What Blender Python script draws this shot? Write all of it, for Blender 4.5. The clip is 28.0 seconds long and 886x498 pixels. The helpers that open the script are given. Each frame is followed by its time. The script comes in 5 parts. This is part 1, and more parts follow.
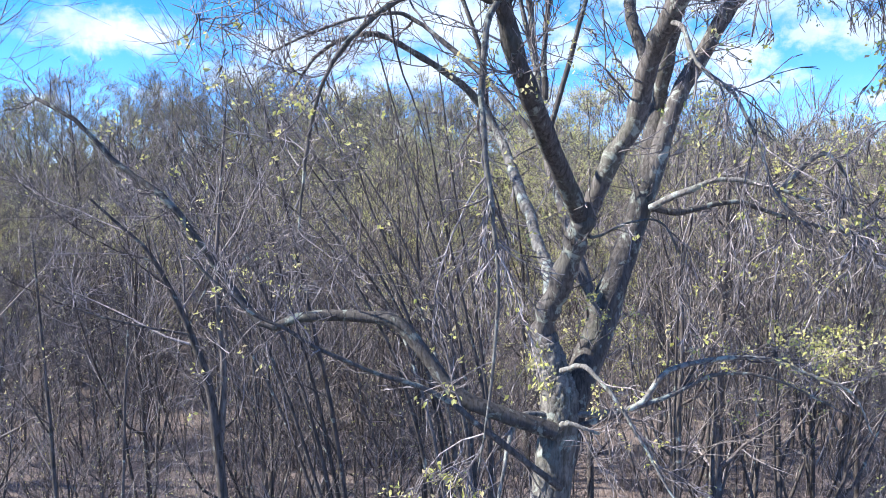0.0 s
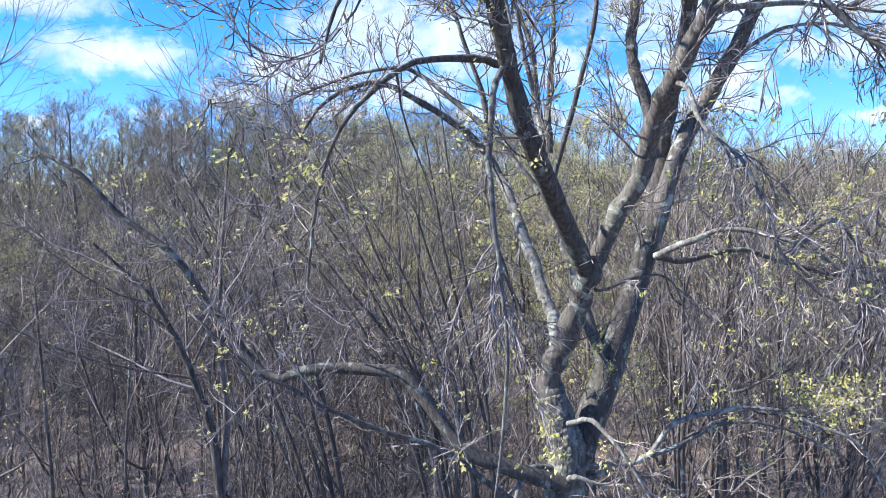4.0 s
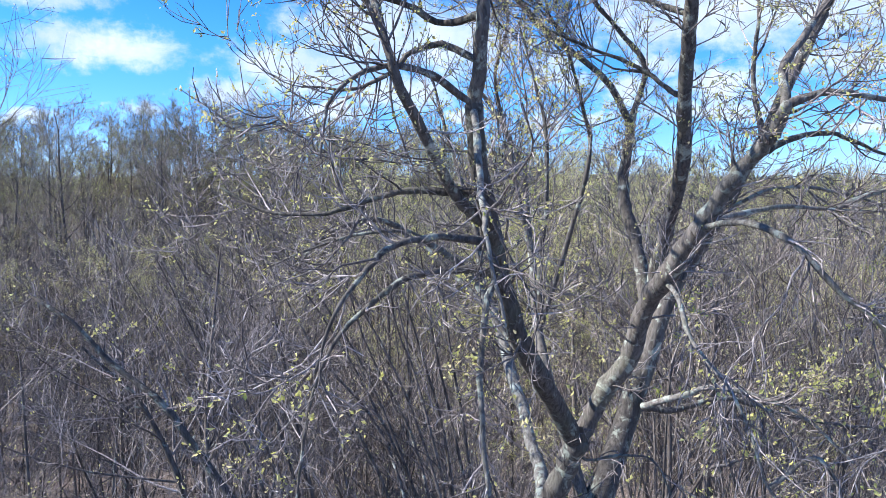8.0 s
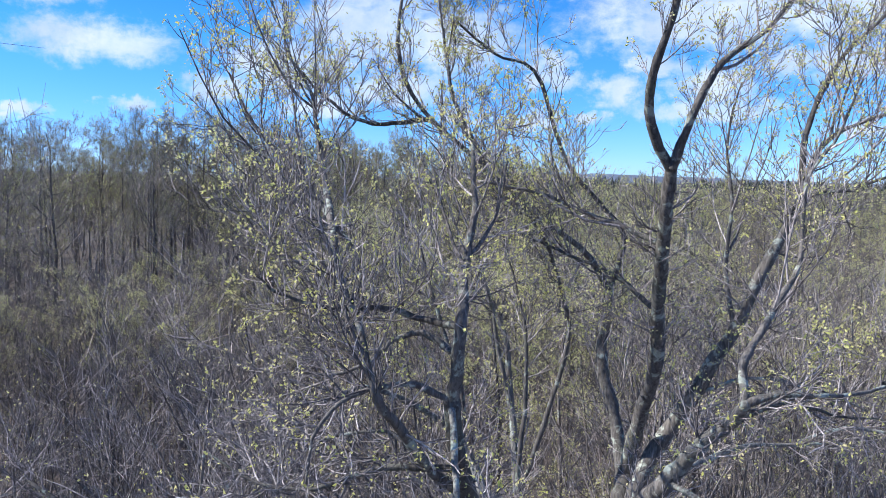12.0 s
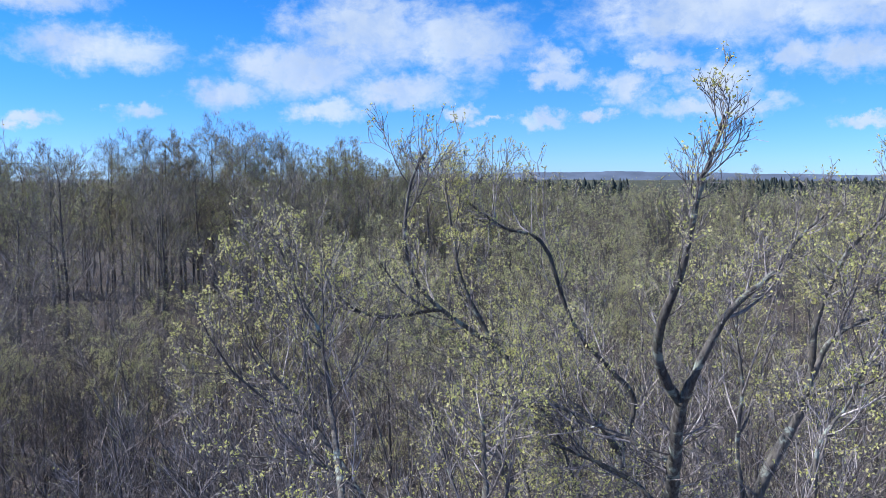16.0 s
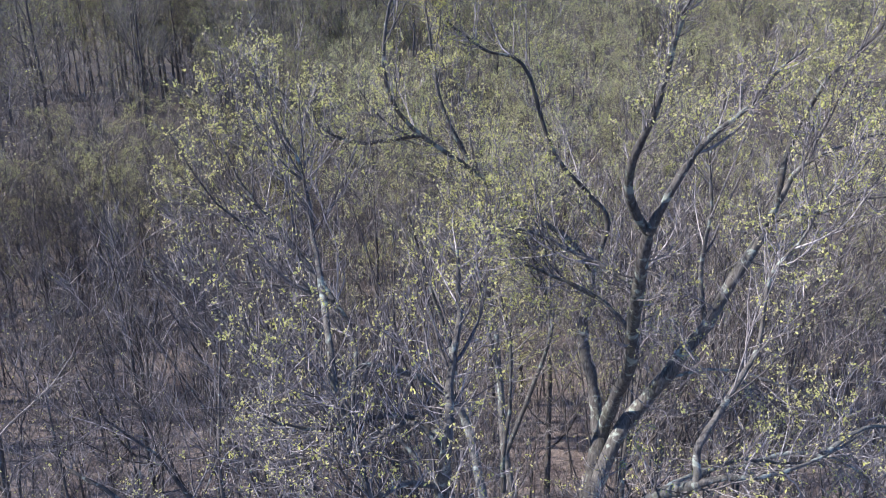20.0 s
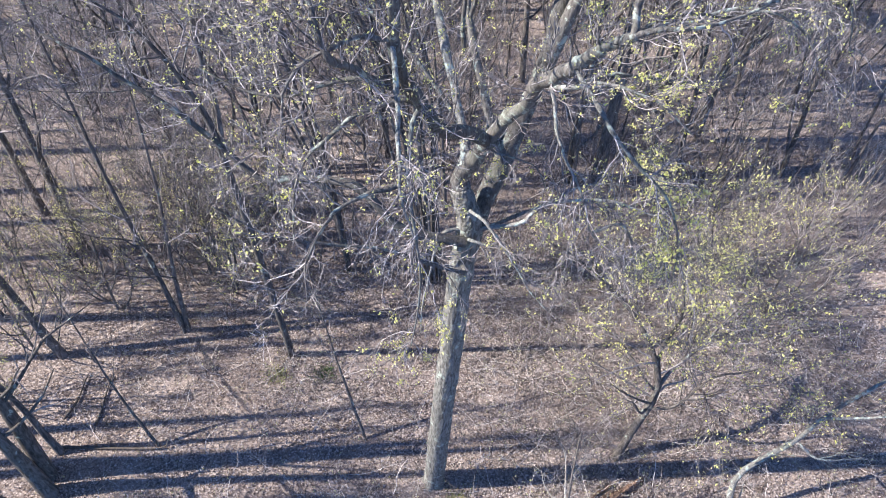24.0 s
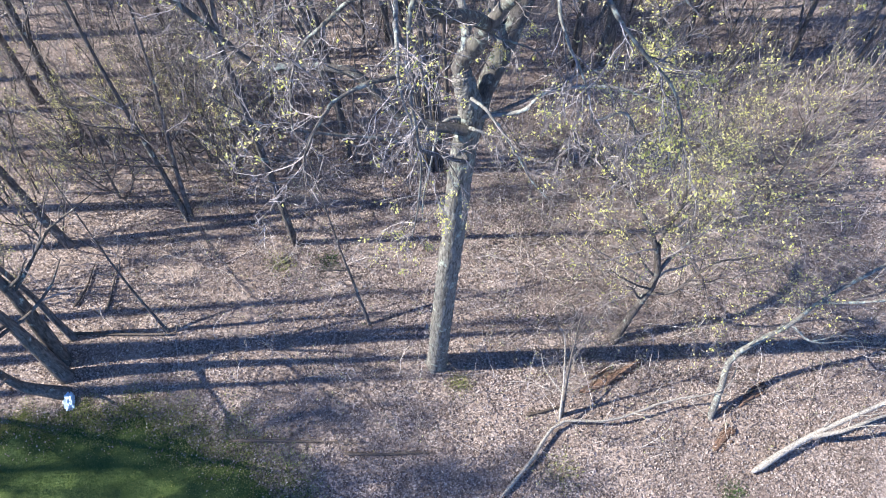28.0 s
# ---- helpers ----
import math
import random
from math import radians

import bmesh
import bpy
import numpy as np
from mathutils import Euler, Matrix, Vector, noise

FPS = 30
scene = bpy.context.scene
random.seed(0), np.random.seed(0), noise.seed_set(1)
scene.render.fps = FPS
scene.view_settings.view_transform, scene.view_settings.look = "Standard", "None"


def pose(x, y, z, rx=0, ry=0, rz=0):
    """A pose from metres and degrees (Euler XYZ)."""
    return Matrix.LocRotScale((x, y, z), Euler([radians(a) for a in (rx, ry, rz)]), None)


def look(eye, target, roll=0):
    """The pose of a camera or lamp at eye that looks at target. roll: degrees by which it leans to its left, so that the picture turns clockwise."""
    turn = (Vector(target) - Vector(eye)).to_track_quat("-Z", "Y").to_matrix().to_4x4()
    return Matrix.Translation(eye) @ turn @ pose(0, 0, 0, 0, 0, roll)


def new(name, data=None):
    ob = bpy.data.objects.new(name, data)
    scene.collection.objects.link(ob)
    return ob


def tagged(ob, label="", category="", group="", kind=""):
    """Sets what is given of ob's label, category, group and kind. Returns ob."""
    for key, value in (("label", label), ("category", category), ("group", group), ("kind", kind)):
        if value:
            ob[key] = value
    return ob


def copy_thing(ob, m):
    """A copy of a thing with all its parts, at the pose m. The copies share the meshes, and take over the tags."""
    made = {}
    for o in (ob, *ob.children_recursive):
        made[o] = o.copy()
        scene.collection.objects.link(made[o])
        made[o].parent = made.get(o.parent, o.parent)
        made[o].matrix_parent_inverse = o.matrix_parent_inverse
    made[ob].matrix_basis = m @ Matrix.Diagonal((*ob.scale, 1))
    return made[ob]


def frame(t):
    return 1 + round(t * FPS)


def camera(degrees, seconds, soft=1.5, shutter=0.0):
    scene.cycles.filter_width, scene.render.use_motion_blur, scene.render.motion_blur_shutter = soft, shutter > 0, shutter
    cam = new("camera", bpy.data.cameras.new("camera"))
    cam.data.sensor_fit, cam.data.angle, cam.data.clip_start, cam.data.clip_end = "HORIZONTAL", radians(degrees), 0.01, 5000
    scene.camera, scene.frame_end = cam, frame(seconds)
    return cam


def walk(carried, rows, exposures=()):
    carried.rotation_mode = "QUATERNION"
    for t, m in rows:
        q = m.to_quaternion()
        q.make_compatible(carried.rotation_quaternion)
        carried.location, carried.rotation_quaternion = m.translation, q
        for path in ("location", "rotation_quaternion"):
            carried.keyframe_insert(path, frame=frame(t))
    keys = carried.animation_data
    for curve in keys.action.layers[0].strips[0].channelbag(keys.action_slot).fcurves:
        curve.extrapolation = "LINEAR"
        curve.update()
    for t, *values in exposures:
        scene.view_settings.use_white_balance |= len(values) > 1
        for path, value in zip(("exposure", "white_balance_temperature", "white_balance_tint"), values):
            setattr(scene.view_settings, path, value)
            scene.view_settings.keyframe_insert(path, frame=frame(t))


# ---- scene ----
cam = camera(58.5, 28.0, soft=0.55)
PATH = [
    (0, look((-0.845, 0.242, 11.011), (-0.721, 10.178, 9.895), -0.48)),
    (0.5, look((-0.867, 0.428, 11.020), (-0.826, 10.372, 9.966), -1.62)),
    (1, look((-0.892, 0.508, 10.993), (-0.846, 10.454, 9.962), -1.24)),
    (1.5, look((-0.883, 0.459, 10.969), (-0.893, 10.410, 9.978), -1.45)),
    (2, look((-0.862, 0.410, 10.945), (-0.919, 10.365, 10.003), -1.50)),
    (2.5, look((-0.846, 0.384, 10.980), (-0.892, 10.344, 10.086), -1.28)),
    (4.5, look((-0.921, 0.252, 11.462), (-0.725, 10.212, 10.590), -0.65)),
    (5, look((-0.916, 0.236, 11.595), (-0.696, 10.198, 10.752), -0.46)),
    (5.5, look((-0.913, 0.239, 11.756), (-0.645, 10.199, 10.900), -0.32)),
    (6, look((-0.905, 0.241, 11.899), (-0.623, 10.199, 11.036), -0.37)),
    (6.5, look((-0.905, 0.256, 12.088), (-0.635, 10.216, 11.233), 0.14)),
    (7, look((-0.911, 0.281, 12.381), (-0.651, 10.241, 11.529), 0.21)),
    (7.5, look((-0.919, 0.349, 12.622), (-0.648, 10.312, 11.805), 0.47)),
    (8, look((-0.924, 0.369, 12.803), (-0.632, 10.327, 11.938), 0.50)),
    (8.5, look((-0.922, 0.373, 13.079), (-0.595, 10.329, 12.209), 0.68)),
    (9, look((-0.943, 0.370, 13.355), (-0.590, 10.326, 12.488), 0.98)),
    (9.5, look((-0.953, 0.338, 13.596), (-0.613, 10.296, 12.747), 1.00)),
    (10, look((-0.965, 0.291, 13.884), (-0.661, 10.254, 13.080), 0.89)),
    (10.5, look((-0.964, 0.241, 14.148), (-0.676, 10.197, 13.263), 0.51)),
    (11, look((-0.940, 0.246, 14.335), (-0.609, 10.201, 13.449), 0.65)),
    (11.5, look((-0.903, 0.226, 14.522), (-0.512, 10.179, 13.639), 1.22)),
    (13.5, look((-0.840, 0.339, 15.496), (-0.436, 10.289, 14.582), 0.12)),
    (14, look((-0.859, 0.373, 15.728), (-0.471, 10.327, 14.850), -0.07)),
    (14.5, look((-0.874, 0.370, 15.973), (-0.486, 10.324, 15.097), -0.45)),
    (15, look((-0.868, 0.407, 16.190), (-0.497, 10.367, 15.370), -0.11)),
    (15.5, look((-0.865, 0.404, 16.427), (-0.552, 10.365, 15.602), -0.00)),
    (16, look((-0.883, 0.396, 16.690), (-0.598, 10.353, 15.809), -0.11)),
    (16.5, look((-0.880, 0.367, 16.925), (-0.547, 10.318, 15.991), -0.13)),
    (17, look((-0.884, 0.345, 17.133), (-0.506, 10.296, 16.211), 0.04)),
    (17.5, look((-0.894, 0.344, 17.135), (-0.509, 10.292, 16.190), 0.27)),
    (18, look((-0.915, 0.310, 17.144), (-0.538, 10.256, 16.179), -0.15)),
    (18.5, look((-0.903, 0.299, 17.121), (-0.481, 10.210, 15.858), -0.06)),
    (19, look((-0.858, 0.320, 17.049), (-0.404, 10.051, 14.792), 0.23)),
    (19.5, look((-0.818, 0.298, 16.984), (-0.365, 9.816, 13.949), 0.15)),
    (20, look((-0.811, 0.305, 16.979), (-0.382, 9.725, 13.651), 0.20)),
    (20.5, look((-0.797, 0.306, 16.966), (-0.262, 9.537, 13.159), 0.37)),
    (21, look((-0.758, 0.324, 16.921), (-0.204, 9.280, 12.507), 0.27)),
    (21.5, look((-0.739, 0.292, 16.882), (-0.199, 8.920, 11.854), -0.24)),
    (22, look((-0.731, 0.277, 16.843), (-0.105, 8.403, 11.047), 0.10)),
    (22.5, look((-0.738, 0.190, 16.849), (-0.164, 7.877, 10.477), 0.64)),
    (24.5, look((-0.496, -0.075, 17.030), (-0.124, 5.906, 9.024), 0.28)),
    (25, look((-0.514, -0.058, 16.973), (-0.215, 5.359, 8.573), 0.32)),
    (25.5, look((-0.516, -0.029, 16.906), (-0.273, 5.176, 8.372), -0.03)),
    (26, look((-0.517, -0.036, 16.951), (-0.222, 5.197, 8.434), -0.53)),
    (26.5, look((-0.502, -0.019, 16.966), (-0.141, 5.120, 8.395), -0.51)),
    (27, look((-0.504, -0.009, 17.007), (-0.123, 5.221, 8.492), -0.02)),
    (27.5, look((-0.510, 0.007, 17.031), (-0.182, 5.290, 8.547), 0.01)),
    (28, look((-0.510, 0.003, 17.019), (-0.182, 5.345, 8.572), -0.14)),
]
EXPOSURES = [(0, 1.27, 6300, 9), (5, 1.16, 6300, 8), (9, 1.03, 6250, 8), (13.5, 0.69, 6100, 7), (18, 0.52, 5950, 8), (20, 0.81, 6200, 10), (21, 1.08, 6450, 10), (22.5, 1.30, 6450, 10), (25, 1.43, 6450, 6), (28, 1.47, 6450, 6)]
SUN_STRENGTH = 5.0
walk(cam, PATH, EXPOSURES)

# ---------------------------------------------------------------- sky and sun
SUN_ELEVATION, SUN_AZIMUTH = 38.0, -89.7       # degrees; azimuth from +y towards +x: the sun stands to the west (-x)
sun_dir = Vector((math.sin(radians(SUN_AZIMUTH)) * math.cos(radians(SUN_ELEVATION)),
                  math.cos(radians(SUN_AZIMUTH)) * math.cos(radians(SUN_ELEVATION)), math.sin(radians(SUN_ELEVATION))))


class Nodes:
    """Short hand for building node trees."""

    def __init__(self, tree):
        self.tree = tree
        tree.nodes.clear()

    def add(self, kind, inputs=None, operation="", use_clamp=False, interpolation_type="", data_type="", blend_type=""):
        n = self.tree.nodes.new(kind)
        if operation:
            n.operation = operation
        if use_clamp:
            n.use_clamp = True
        if interpolation_type:
            n.interpolation_type = interpolation_type
        if data_type:
            n.data_type = data_type
        if blend_type:
            n.blend_type = blend_type
        for k, v in (inputs or {}).items():
            if isinstance(v, bpy.types.NodeSocket):
                self.tree.links.new(v, n.inputs[k])
            else:
                n.inputs[k].default_value = v
        return n

    def math(self, op, a, b=0.5, c=0.5, clamp=False):
        return self.add("ShaderNodeMath", {0: a, 1: b, 2: c}, operation=op, use_clamp=clamp).outputs[0]

    def vmath(self, op, a, b=(0, 0, 0)):
        return self.add("ShaderNodeVectorMath", {0: a, 1: b}, operation=op)

    def noise(self, vec, scale, detail=4.0, rough=0.55, dist=0.0):
        return self.add("ShaderNodeTexNoise", {"Vector": vec, "Scale": scale, "Detail": detail, "Roughness": rough, "Distortion": dist})

    def ramp(self, fac, lo, hi, a, b):
        n = self.add("ShaderNodeMapRange", {0: fac, 1: lo, 2: hi, 3: 0.0, 4: 1.0})
        return self.mix(n.outputs[0], a, b)

    def rng(self, fac, lo, hi, to0=0.0, to1=1.0, smooth=False):
        return self.add("ShaderNodeMapRange", {0: fac, 1: lo, 2: hi, 3: to0, 4: to1},
                        interpolation_type="SMOOTHSTEP" if smooth else "LINEAR").outputs[0]

    def mix(self, fac, a, b):
        n = self.add("ShaderNodeMix", data_type="RGBA")
        for i, v in ((0, fac), (6, a), (7, b)):
            if isinstance(v, bpy.types.NodeSocket):
                self.tree.links.new(v, n.inputs[i])
            else:
                n.inputs[i].default_value = v if i == 0 else (*v[:3], 1)
        return n.outputs[2]


def make_world():
    w = bpy.data.worlds.new("sky")
    scene.world = w
    w.use_nodes = True
    n = Nodes(w.node_tree)
    sky = n.add("ShaderNodeTexSky")
    sky.sky_type, sky.sun_disc = "NISHITA", False
    sky.sun_elevation, sky.sun_rotation = radians(SUN_ELEVATION), radians(SUN_AZIMUTH)
    sky.altitude, sky.air_density, sky.dust_density, sky.ozone_density = 2500.0, 1.0, 0.0, 4.0
    sat = n.add("ShaderNodeHueSaturation", {"Color": sky.outputs[0], "Saturation": SKY_SAT, "Value": 1.0})
    blue = n.add("ShaderNodeMix", {0: 1.0, 6: sat.outputs[0], 7: (0.70, 0.88, 1.08, 1.0)}, data_type="RGBA", blend_type="MULTIPLY")
    d = n.add("ShaderNodeTexCoord").outputs["Generated"]
    s = n.add("ShaderNodeSeparateXYZ", {0: d})
    # cumulus: a flat cloud deck seen at a slant, so that the clouds crowd towards the horizon
    up = n.math("MAXIMUM", s.outputs[2], 0.02)
    az = n.math("ARCTAN2", s.outputs[0], s.outputs[1])
    el = n.math("ARCSINE", s.outputs[2])
    flat = n.add("ShaderNodeCombineXYZ", {0: n.math("DIVIDE", s.outputs[0], n.math("ADD", up, 0.12)),
                                          1: n.math("DIVIDE", s.outputs[1], n.math("ADD", up, 0.12)), 2: 0.0}).outputs[0]
    sphere = n.add("ShaderNodeCombineXYZ", {0: n.math("MULTIPLY", az, 57.3), 1: n.math("MULTIPLY", el, 57.3), 2: 0.0}).outputs[0]
    warp = n.noise(sphere, 0.55, 7.0, 0.66)
    wv = n.vmath("MULTIPLY", n.vmath("SUBTRACT", warp.outputs["Color"], (0.5, 0.5, 0.5)).outputs[0], (5.5, 2.8, 0.0)).outputs[0]
    wob = n.vmath("ADD", sphere, wv).outputs[0]
    total = None
    # azimuth, elevation, half width, half height of the cloud banks, in degrees
    for a, e, rx, ry in CLOUDS:
        off = n.vmath("MULTIPLY", n.vmath("SUBTRACT", wob, (a, e, 0)).outputs[0], (0.88 / rx, 0.9 / ry, 0)).outputs[0]
        m = n.rng(n.vmath("LENGTH", off).outputs["Value"], 0.2, 1.45, 1.0, 0.0)
        total = m if total is None else n.math("MAXIMUM", total, m)
    ragged = n.noise(n.vmath("MULTIPLY", sphere, (0.75, 1.25, 1)).outputs[0], 0.62, 9.0, 0.62, 0.3).outputs[0]
    total = n.rng(n.math("ADD", total, n.math("MULTIPLY", n.math("SUBTRACT", ragged, 0.5), 1.15)), 0.2, 0.93, 0.0, 1.0, True)
    deck = n.rng(n.noise(flat, 0.9, 7.0, 0.6, 0.3).outputs[0], 0.50, 0.67, 0.0, 1.0, True)
    outside = n.math("MAXIMUM", n.rng(n.math("ABSOLUTE", n.math("SUBTRACT", az, 0.03)), 0.62, 0.9, 0, 1, True), n.rng(el, 0.27, 0.45, 0, 1, True))
    total = n.math("MAXIMUM", total, n.math("MULTIPLY", deck, n.math("MULTIPLY", outside, n.rng(el, 0.0, 0.06, 0, 1))))
    puff = n.rng(n.noise(sphere, 0.55, 6.0, 0.6).outputs[0], 0.3, 0.6, 0.72, 1.0)
    mask = n.math("MULTIPLY", n.math("MULTIPLY", total, puff), 0.93, clamp=True)
    shade = n.rng(n.noise(wob, 0.16, 4.0, 0.5).outputs[0], 0.35, 0.65)
    white = n.mix(shade, CLOUD_LOW, CLOUD_HIGH)
    low = n.add("ShaderNodeMix", {0: n.rng(el, 0.0, 0.17, 1.0, 0.0), 6: blue.outputs[2], 7: (0.66, 0.69, 0.98, 1.0)}, data_type="RGBA", blend_type="MULTIPLY")
    col = n.mix(mask, low.outputs[2], white)
    bg = n.add("ShaderNodeBackground", {"Color": col, "Strength": SKY_STRENGTH})
    out = n.add("ShaderNodeOutputWorld", {0: bg.outputs[0]})


SKY_STRENGTH, SKY_SAT = 0.117, 1.28
CLOUD_LOW, CLOUD_HIGH = (3.2, 3.8, 5.0), (4.6, 4.95, 5.6)
CLOUDS = [(-21.7, 8.5, 5.5, 1.4), (-25.2, 11.5, 4.0, 1.2), (-3.7, 10.3, 5.8, 2.7), (3.0, 9.7, 4.6, 2.5), (-8.5, 7.6, 5.1, 1.9),
          (-13.5, 5.9, 2.7, 1.1), (-6.7, 4.9, 2.7, 0.8), (-1.3, 6.3, 4.4, 1.2), (20.6, 11.0, 9.5, 2.3), (28.9, 11.1, 8.9, 1.9),
          (9.4, 8.3, 2.0, 1.1), (9.5, 6.9, 2.0, 0.8), (14.5, 6.3, 2.2, 1.3), (16.8, 8.0, 2.2, 0.9), (20.7, 6.6, 2.7, 1.5),
          (20.2, 4.9, 5.3, 0.7), (25.0, 8.0, 1.8, 1.0), (28.8, 7.8, 4.0, 1.4), (2.8, 4.8, 1.5, 0.5), (8.7, 4.3, 2.0, 0.6),
          (12.6, 4.5, 1.3, 0.5), (-19.4, 4.6, 1.5, 0.6), (-25.8, 3.9, 2.0, 0.5), (4.9, 4.1, 1.3, 0.3), (29.4, 3.7, 1.8, 0.4)]
make_world()
sun = new("sun", bpy.data.lights.new("sun", "SUN"))
sun.data.energy, sun.data.angle, sun.data.color = SUN_STRENGTH, radians(0.6), (1.0, 0.94, 0.86)
sun.matrix_world = look(sun_dir * 60, (0, 0, 0))


# ---------------------------------------------------------------- materials
def material(name, build):
    m = bpy.data.materials.new(name)
    m.use_nodes = True
    n = Nodes(m.node_tree)
    shader = build(n)
    n.add("ShaderNodeOutputMaterial", {0: shader})
    return m


def bark(name, dark, light, lichen=(0.42, 0.46, 0.40), lichen_amount=0.0, scale=9.0, bump=0.5, rough=0.9, apart=0.0):
    def build(n):
        p = n.add("ShaderNodeTexCoord").outputs["Object"]
        long = n.vmath("MULTIPLY", p, (1.0, 1.0, 0.22)).outputs[0]
        ridges = n.noise(long, scale * 4.0, 5.0, 0.65, 0.6).outputs[0]
        patch = n.noise(p, scale * 0.25, 4.0, 0.6).outputs[0]
        grain = n.noise(p, scale * 14, 2.0, 0.6).outputs[0]
        col = n.ramp(ridges, 0.37, 0.64, dark, light)
        rnd = n.add("ShaderNodeObjectInfo").outputs["Random"]
        col = n.mix(n.rng(patch, 0.4, 0.7, 0.0, 0.45), col, tuple(0.5 * (a + b) * 0.7 for a, b in zip(dark, light)))
        if lichen_amount:
            spots = n.noise(p, scale * 0.9, 6.0, 0.68, 0.4).outputs[0]
            col = n.mix(n.rng(spots, 0.62 - 0.2 * lichen_amount, 0.70 - 0.2 * lichen_amount, 0.0, 0.85), col, lichen)
            green = n.noise(p, scale * 0.35, 3.0, 0.5).outputs[0]
            col = n.mix(n.rng(green, 0.55, 0.72, 0.0, 0.5 * lichen_amount), col, (0.17, 0.20, 0.12))
        col = n.add("ShaderNodeHueSaturation", {"Color": col, "Value": n.rng(rnd, 0, 1, 0.75, 1.3), "Saturation": 1.0}).outputs[0]
        if apart:
            isl = n.add("ShaderNodeNewGeometry").outputs["Random Per Island"]
            col = n.add("ShaderNodeHueSaturation", {"Color": col, "Value": n.rng(n.math("POWER", isl, 1.6), 0, 1, 1.0 - apart, 1.0 + 1.6 * apart), "Saturation": 1.0}).outputs[0]
        height = n.math("ADD", ridges, n.math("MULTIPLY", grain, 0.35))
        b = n.add("ShaderNodeBump", {"Height": height, "Strength": bump, "Distance": 0.03})
        return n.add("ShaderNodeBsdfPrincipled", {"Base Color": col, "Roughness": rough, "Normal": b.outputs[0], "Specular IOR Level": 0.25}).outputs[0]
    return material(name, build)


def leaf_mat(name, a, b, c=None):
    def build(n):
        isl = n.add("ShaderNodeNewGeometry").outputs["Random Per Island"]
        col = n.mix(isl, a, b)
        if c:
            col = n.mix(n.math("GREATER_THAN", n.math("FRACT", n.math("MULTIPLY", isl, 17.3)), 0.72), col, c)
        p = n.add("ShaderNodeTexCoord").outputs["Object"]
        col = n.mix(n.rng(n.noise(p, 1.1, 3.0).outputs[0], 0.35, 0.65, 0.0, 0.4), col, tuple(v * 0.8 for v in a))
        d = n.add("ShaderNodeBsdfPrincipled", {"Base Color": col, "Roughness": 0.55, "Specular IOR Level": 0.35}).outputs[0]
        t = n.add("ShaderNodeBsdfTranslucent", {"Color": col}).outputs[0]
        return n.add("ShaderNodeMixShader", {0: 0.45, 1: d, 2: t}).outputs[0]
    return material(name, build)


def litter_mat():
    def build(n):
        p = n.add("ShaderNodeTexCoord").outputs["Object"]
        cell = n.add("ShaderNodeTexVoronoi", {"Vector": n.vmath("ADD", p, n.vmath("MULTIPLY", n.noise(p, 9.0).outputs["Color"], (0.12, 0.12, 0)).outputs[0]).outputs[0], "Scale": 24.0, "Randomness": 1.0})
        tone = n.add("ShaderNodeSeparateXYZ", {0: cell.outputs["Color"]}).outputs[0]
        col = n.ramp(tone, 0.0, 1.0, (0.12, 0.088, 0.078), (0.54, 0.445, 0.405))
        col = n.mix(n.rng(cell.outputs["Distance"], 0.35, 0.75, 0.0, 0.7), col, (0.05, 0.036, 0.032))
        big = n.noise(p, 0.35, 5.0, 0.6).outputs[0]
        col = n.mix(n.rng(big, 0.42, 0.62, 0.0, 0.5), col, (0.17, 0.13, 0.115))
        pale = n.noise(p, 0.9, 4.0, 0.6).outputs[0]
        col = n.mix(n.rng(pale, 0.5, 0.7, 0.0, 0.5), col, (0.40, 0.32, 0.28))
        # the wood's shade, painted in as a darker floor from 24 to 60 m
        wood_shade = n.rng(n.vmath("LENGTH", p).outputs["Value"], 24.0, 60.0, 0.0, 0.8)
        col = n.mix(wood_shade, col, (0.06, 0.047, 0.038))
        # far off the floor of the woods turns to a dull brown and green
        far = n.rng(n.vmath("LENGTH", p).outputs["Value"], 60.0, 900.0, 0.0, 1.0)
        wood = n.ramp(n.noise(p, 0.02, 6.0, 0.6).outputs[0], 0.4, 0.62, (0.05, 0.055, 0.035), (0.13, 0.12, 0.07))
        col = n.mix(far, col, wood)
        h = n.math("ADD", n.math("MULTIPLY", tone, 0.6), n.noise(p, 30.0, 3.0).outputs[0])
        b = n.add("ShaderNodeBump", {"Height": h, "Strength": 0.7, "Distance": 0.04})
        return n.add("ShaderNodeBsdfPrincipled", {"Base Color": col, "Roughness": 0.85, "Normal": b.outputs[0], "Specular IOR Level": 0.2}).outputs[0]
    return material("leaf_litter", build)


def grass_mat(name, a, b):
    def build(n):
        p = n.add("ShaderNodeTexCoord").outputs["Object"]
        isl = n.add("ShaderNodeNewGeometry").outputs["Random Per Island"]
        col = n.mix(isl, a, b)
        col = n.mix(n.rng(n.noise(p, 1.3, 4.0, 0.6).outputs[0], 0.4, 0.65, 0, 0.45), col, (0.06, 0.11, 0.035))
        return n.add("ShaderNodeBsdfPrincipled", {"Base Color": col, "Roughness": 0.8, "Specular IOR Level": 0.12}).outputs[0]
    return material(name, build)


def plain(name, col, rough=0.7, var=0.25, scale=12.0):
    def build(n):
        p = n.add("ShaderNodeTexCoord").outputs["Object"]
        c = n.ramp(n.noise(p, scale, 5.0, 0.6).outputs[0], 0.3, 0.7, tuple(v * (1 - var) for v in col), tuple(min(1, v * (1 + var)) for v in col))
        return n.add("ShaderNodeBsdfPrincipled", {"Base Color": c, "Roughness": rough}).outputs[0]
    return material(name, build)


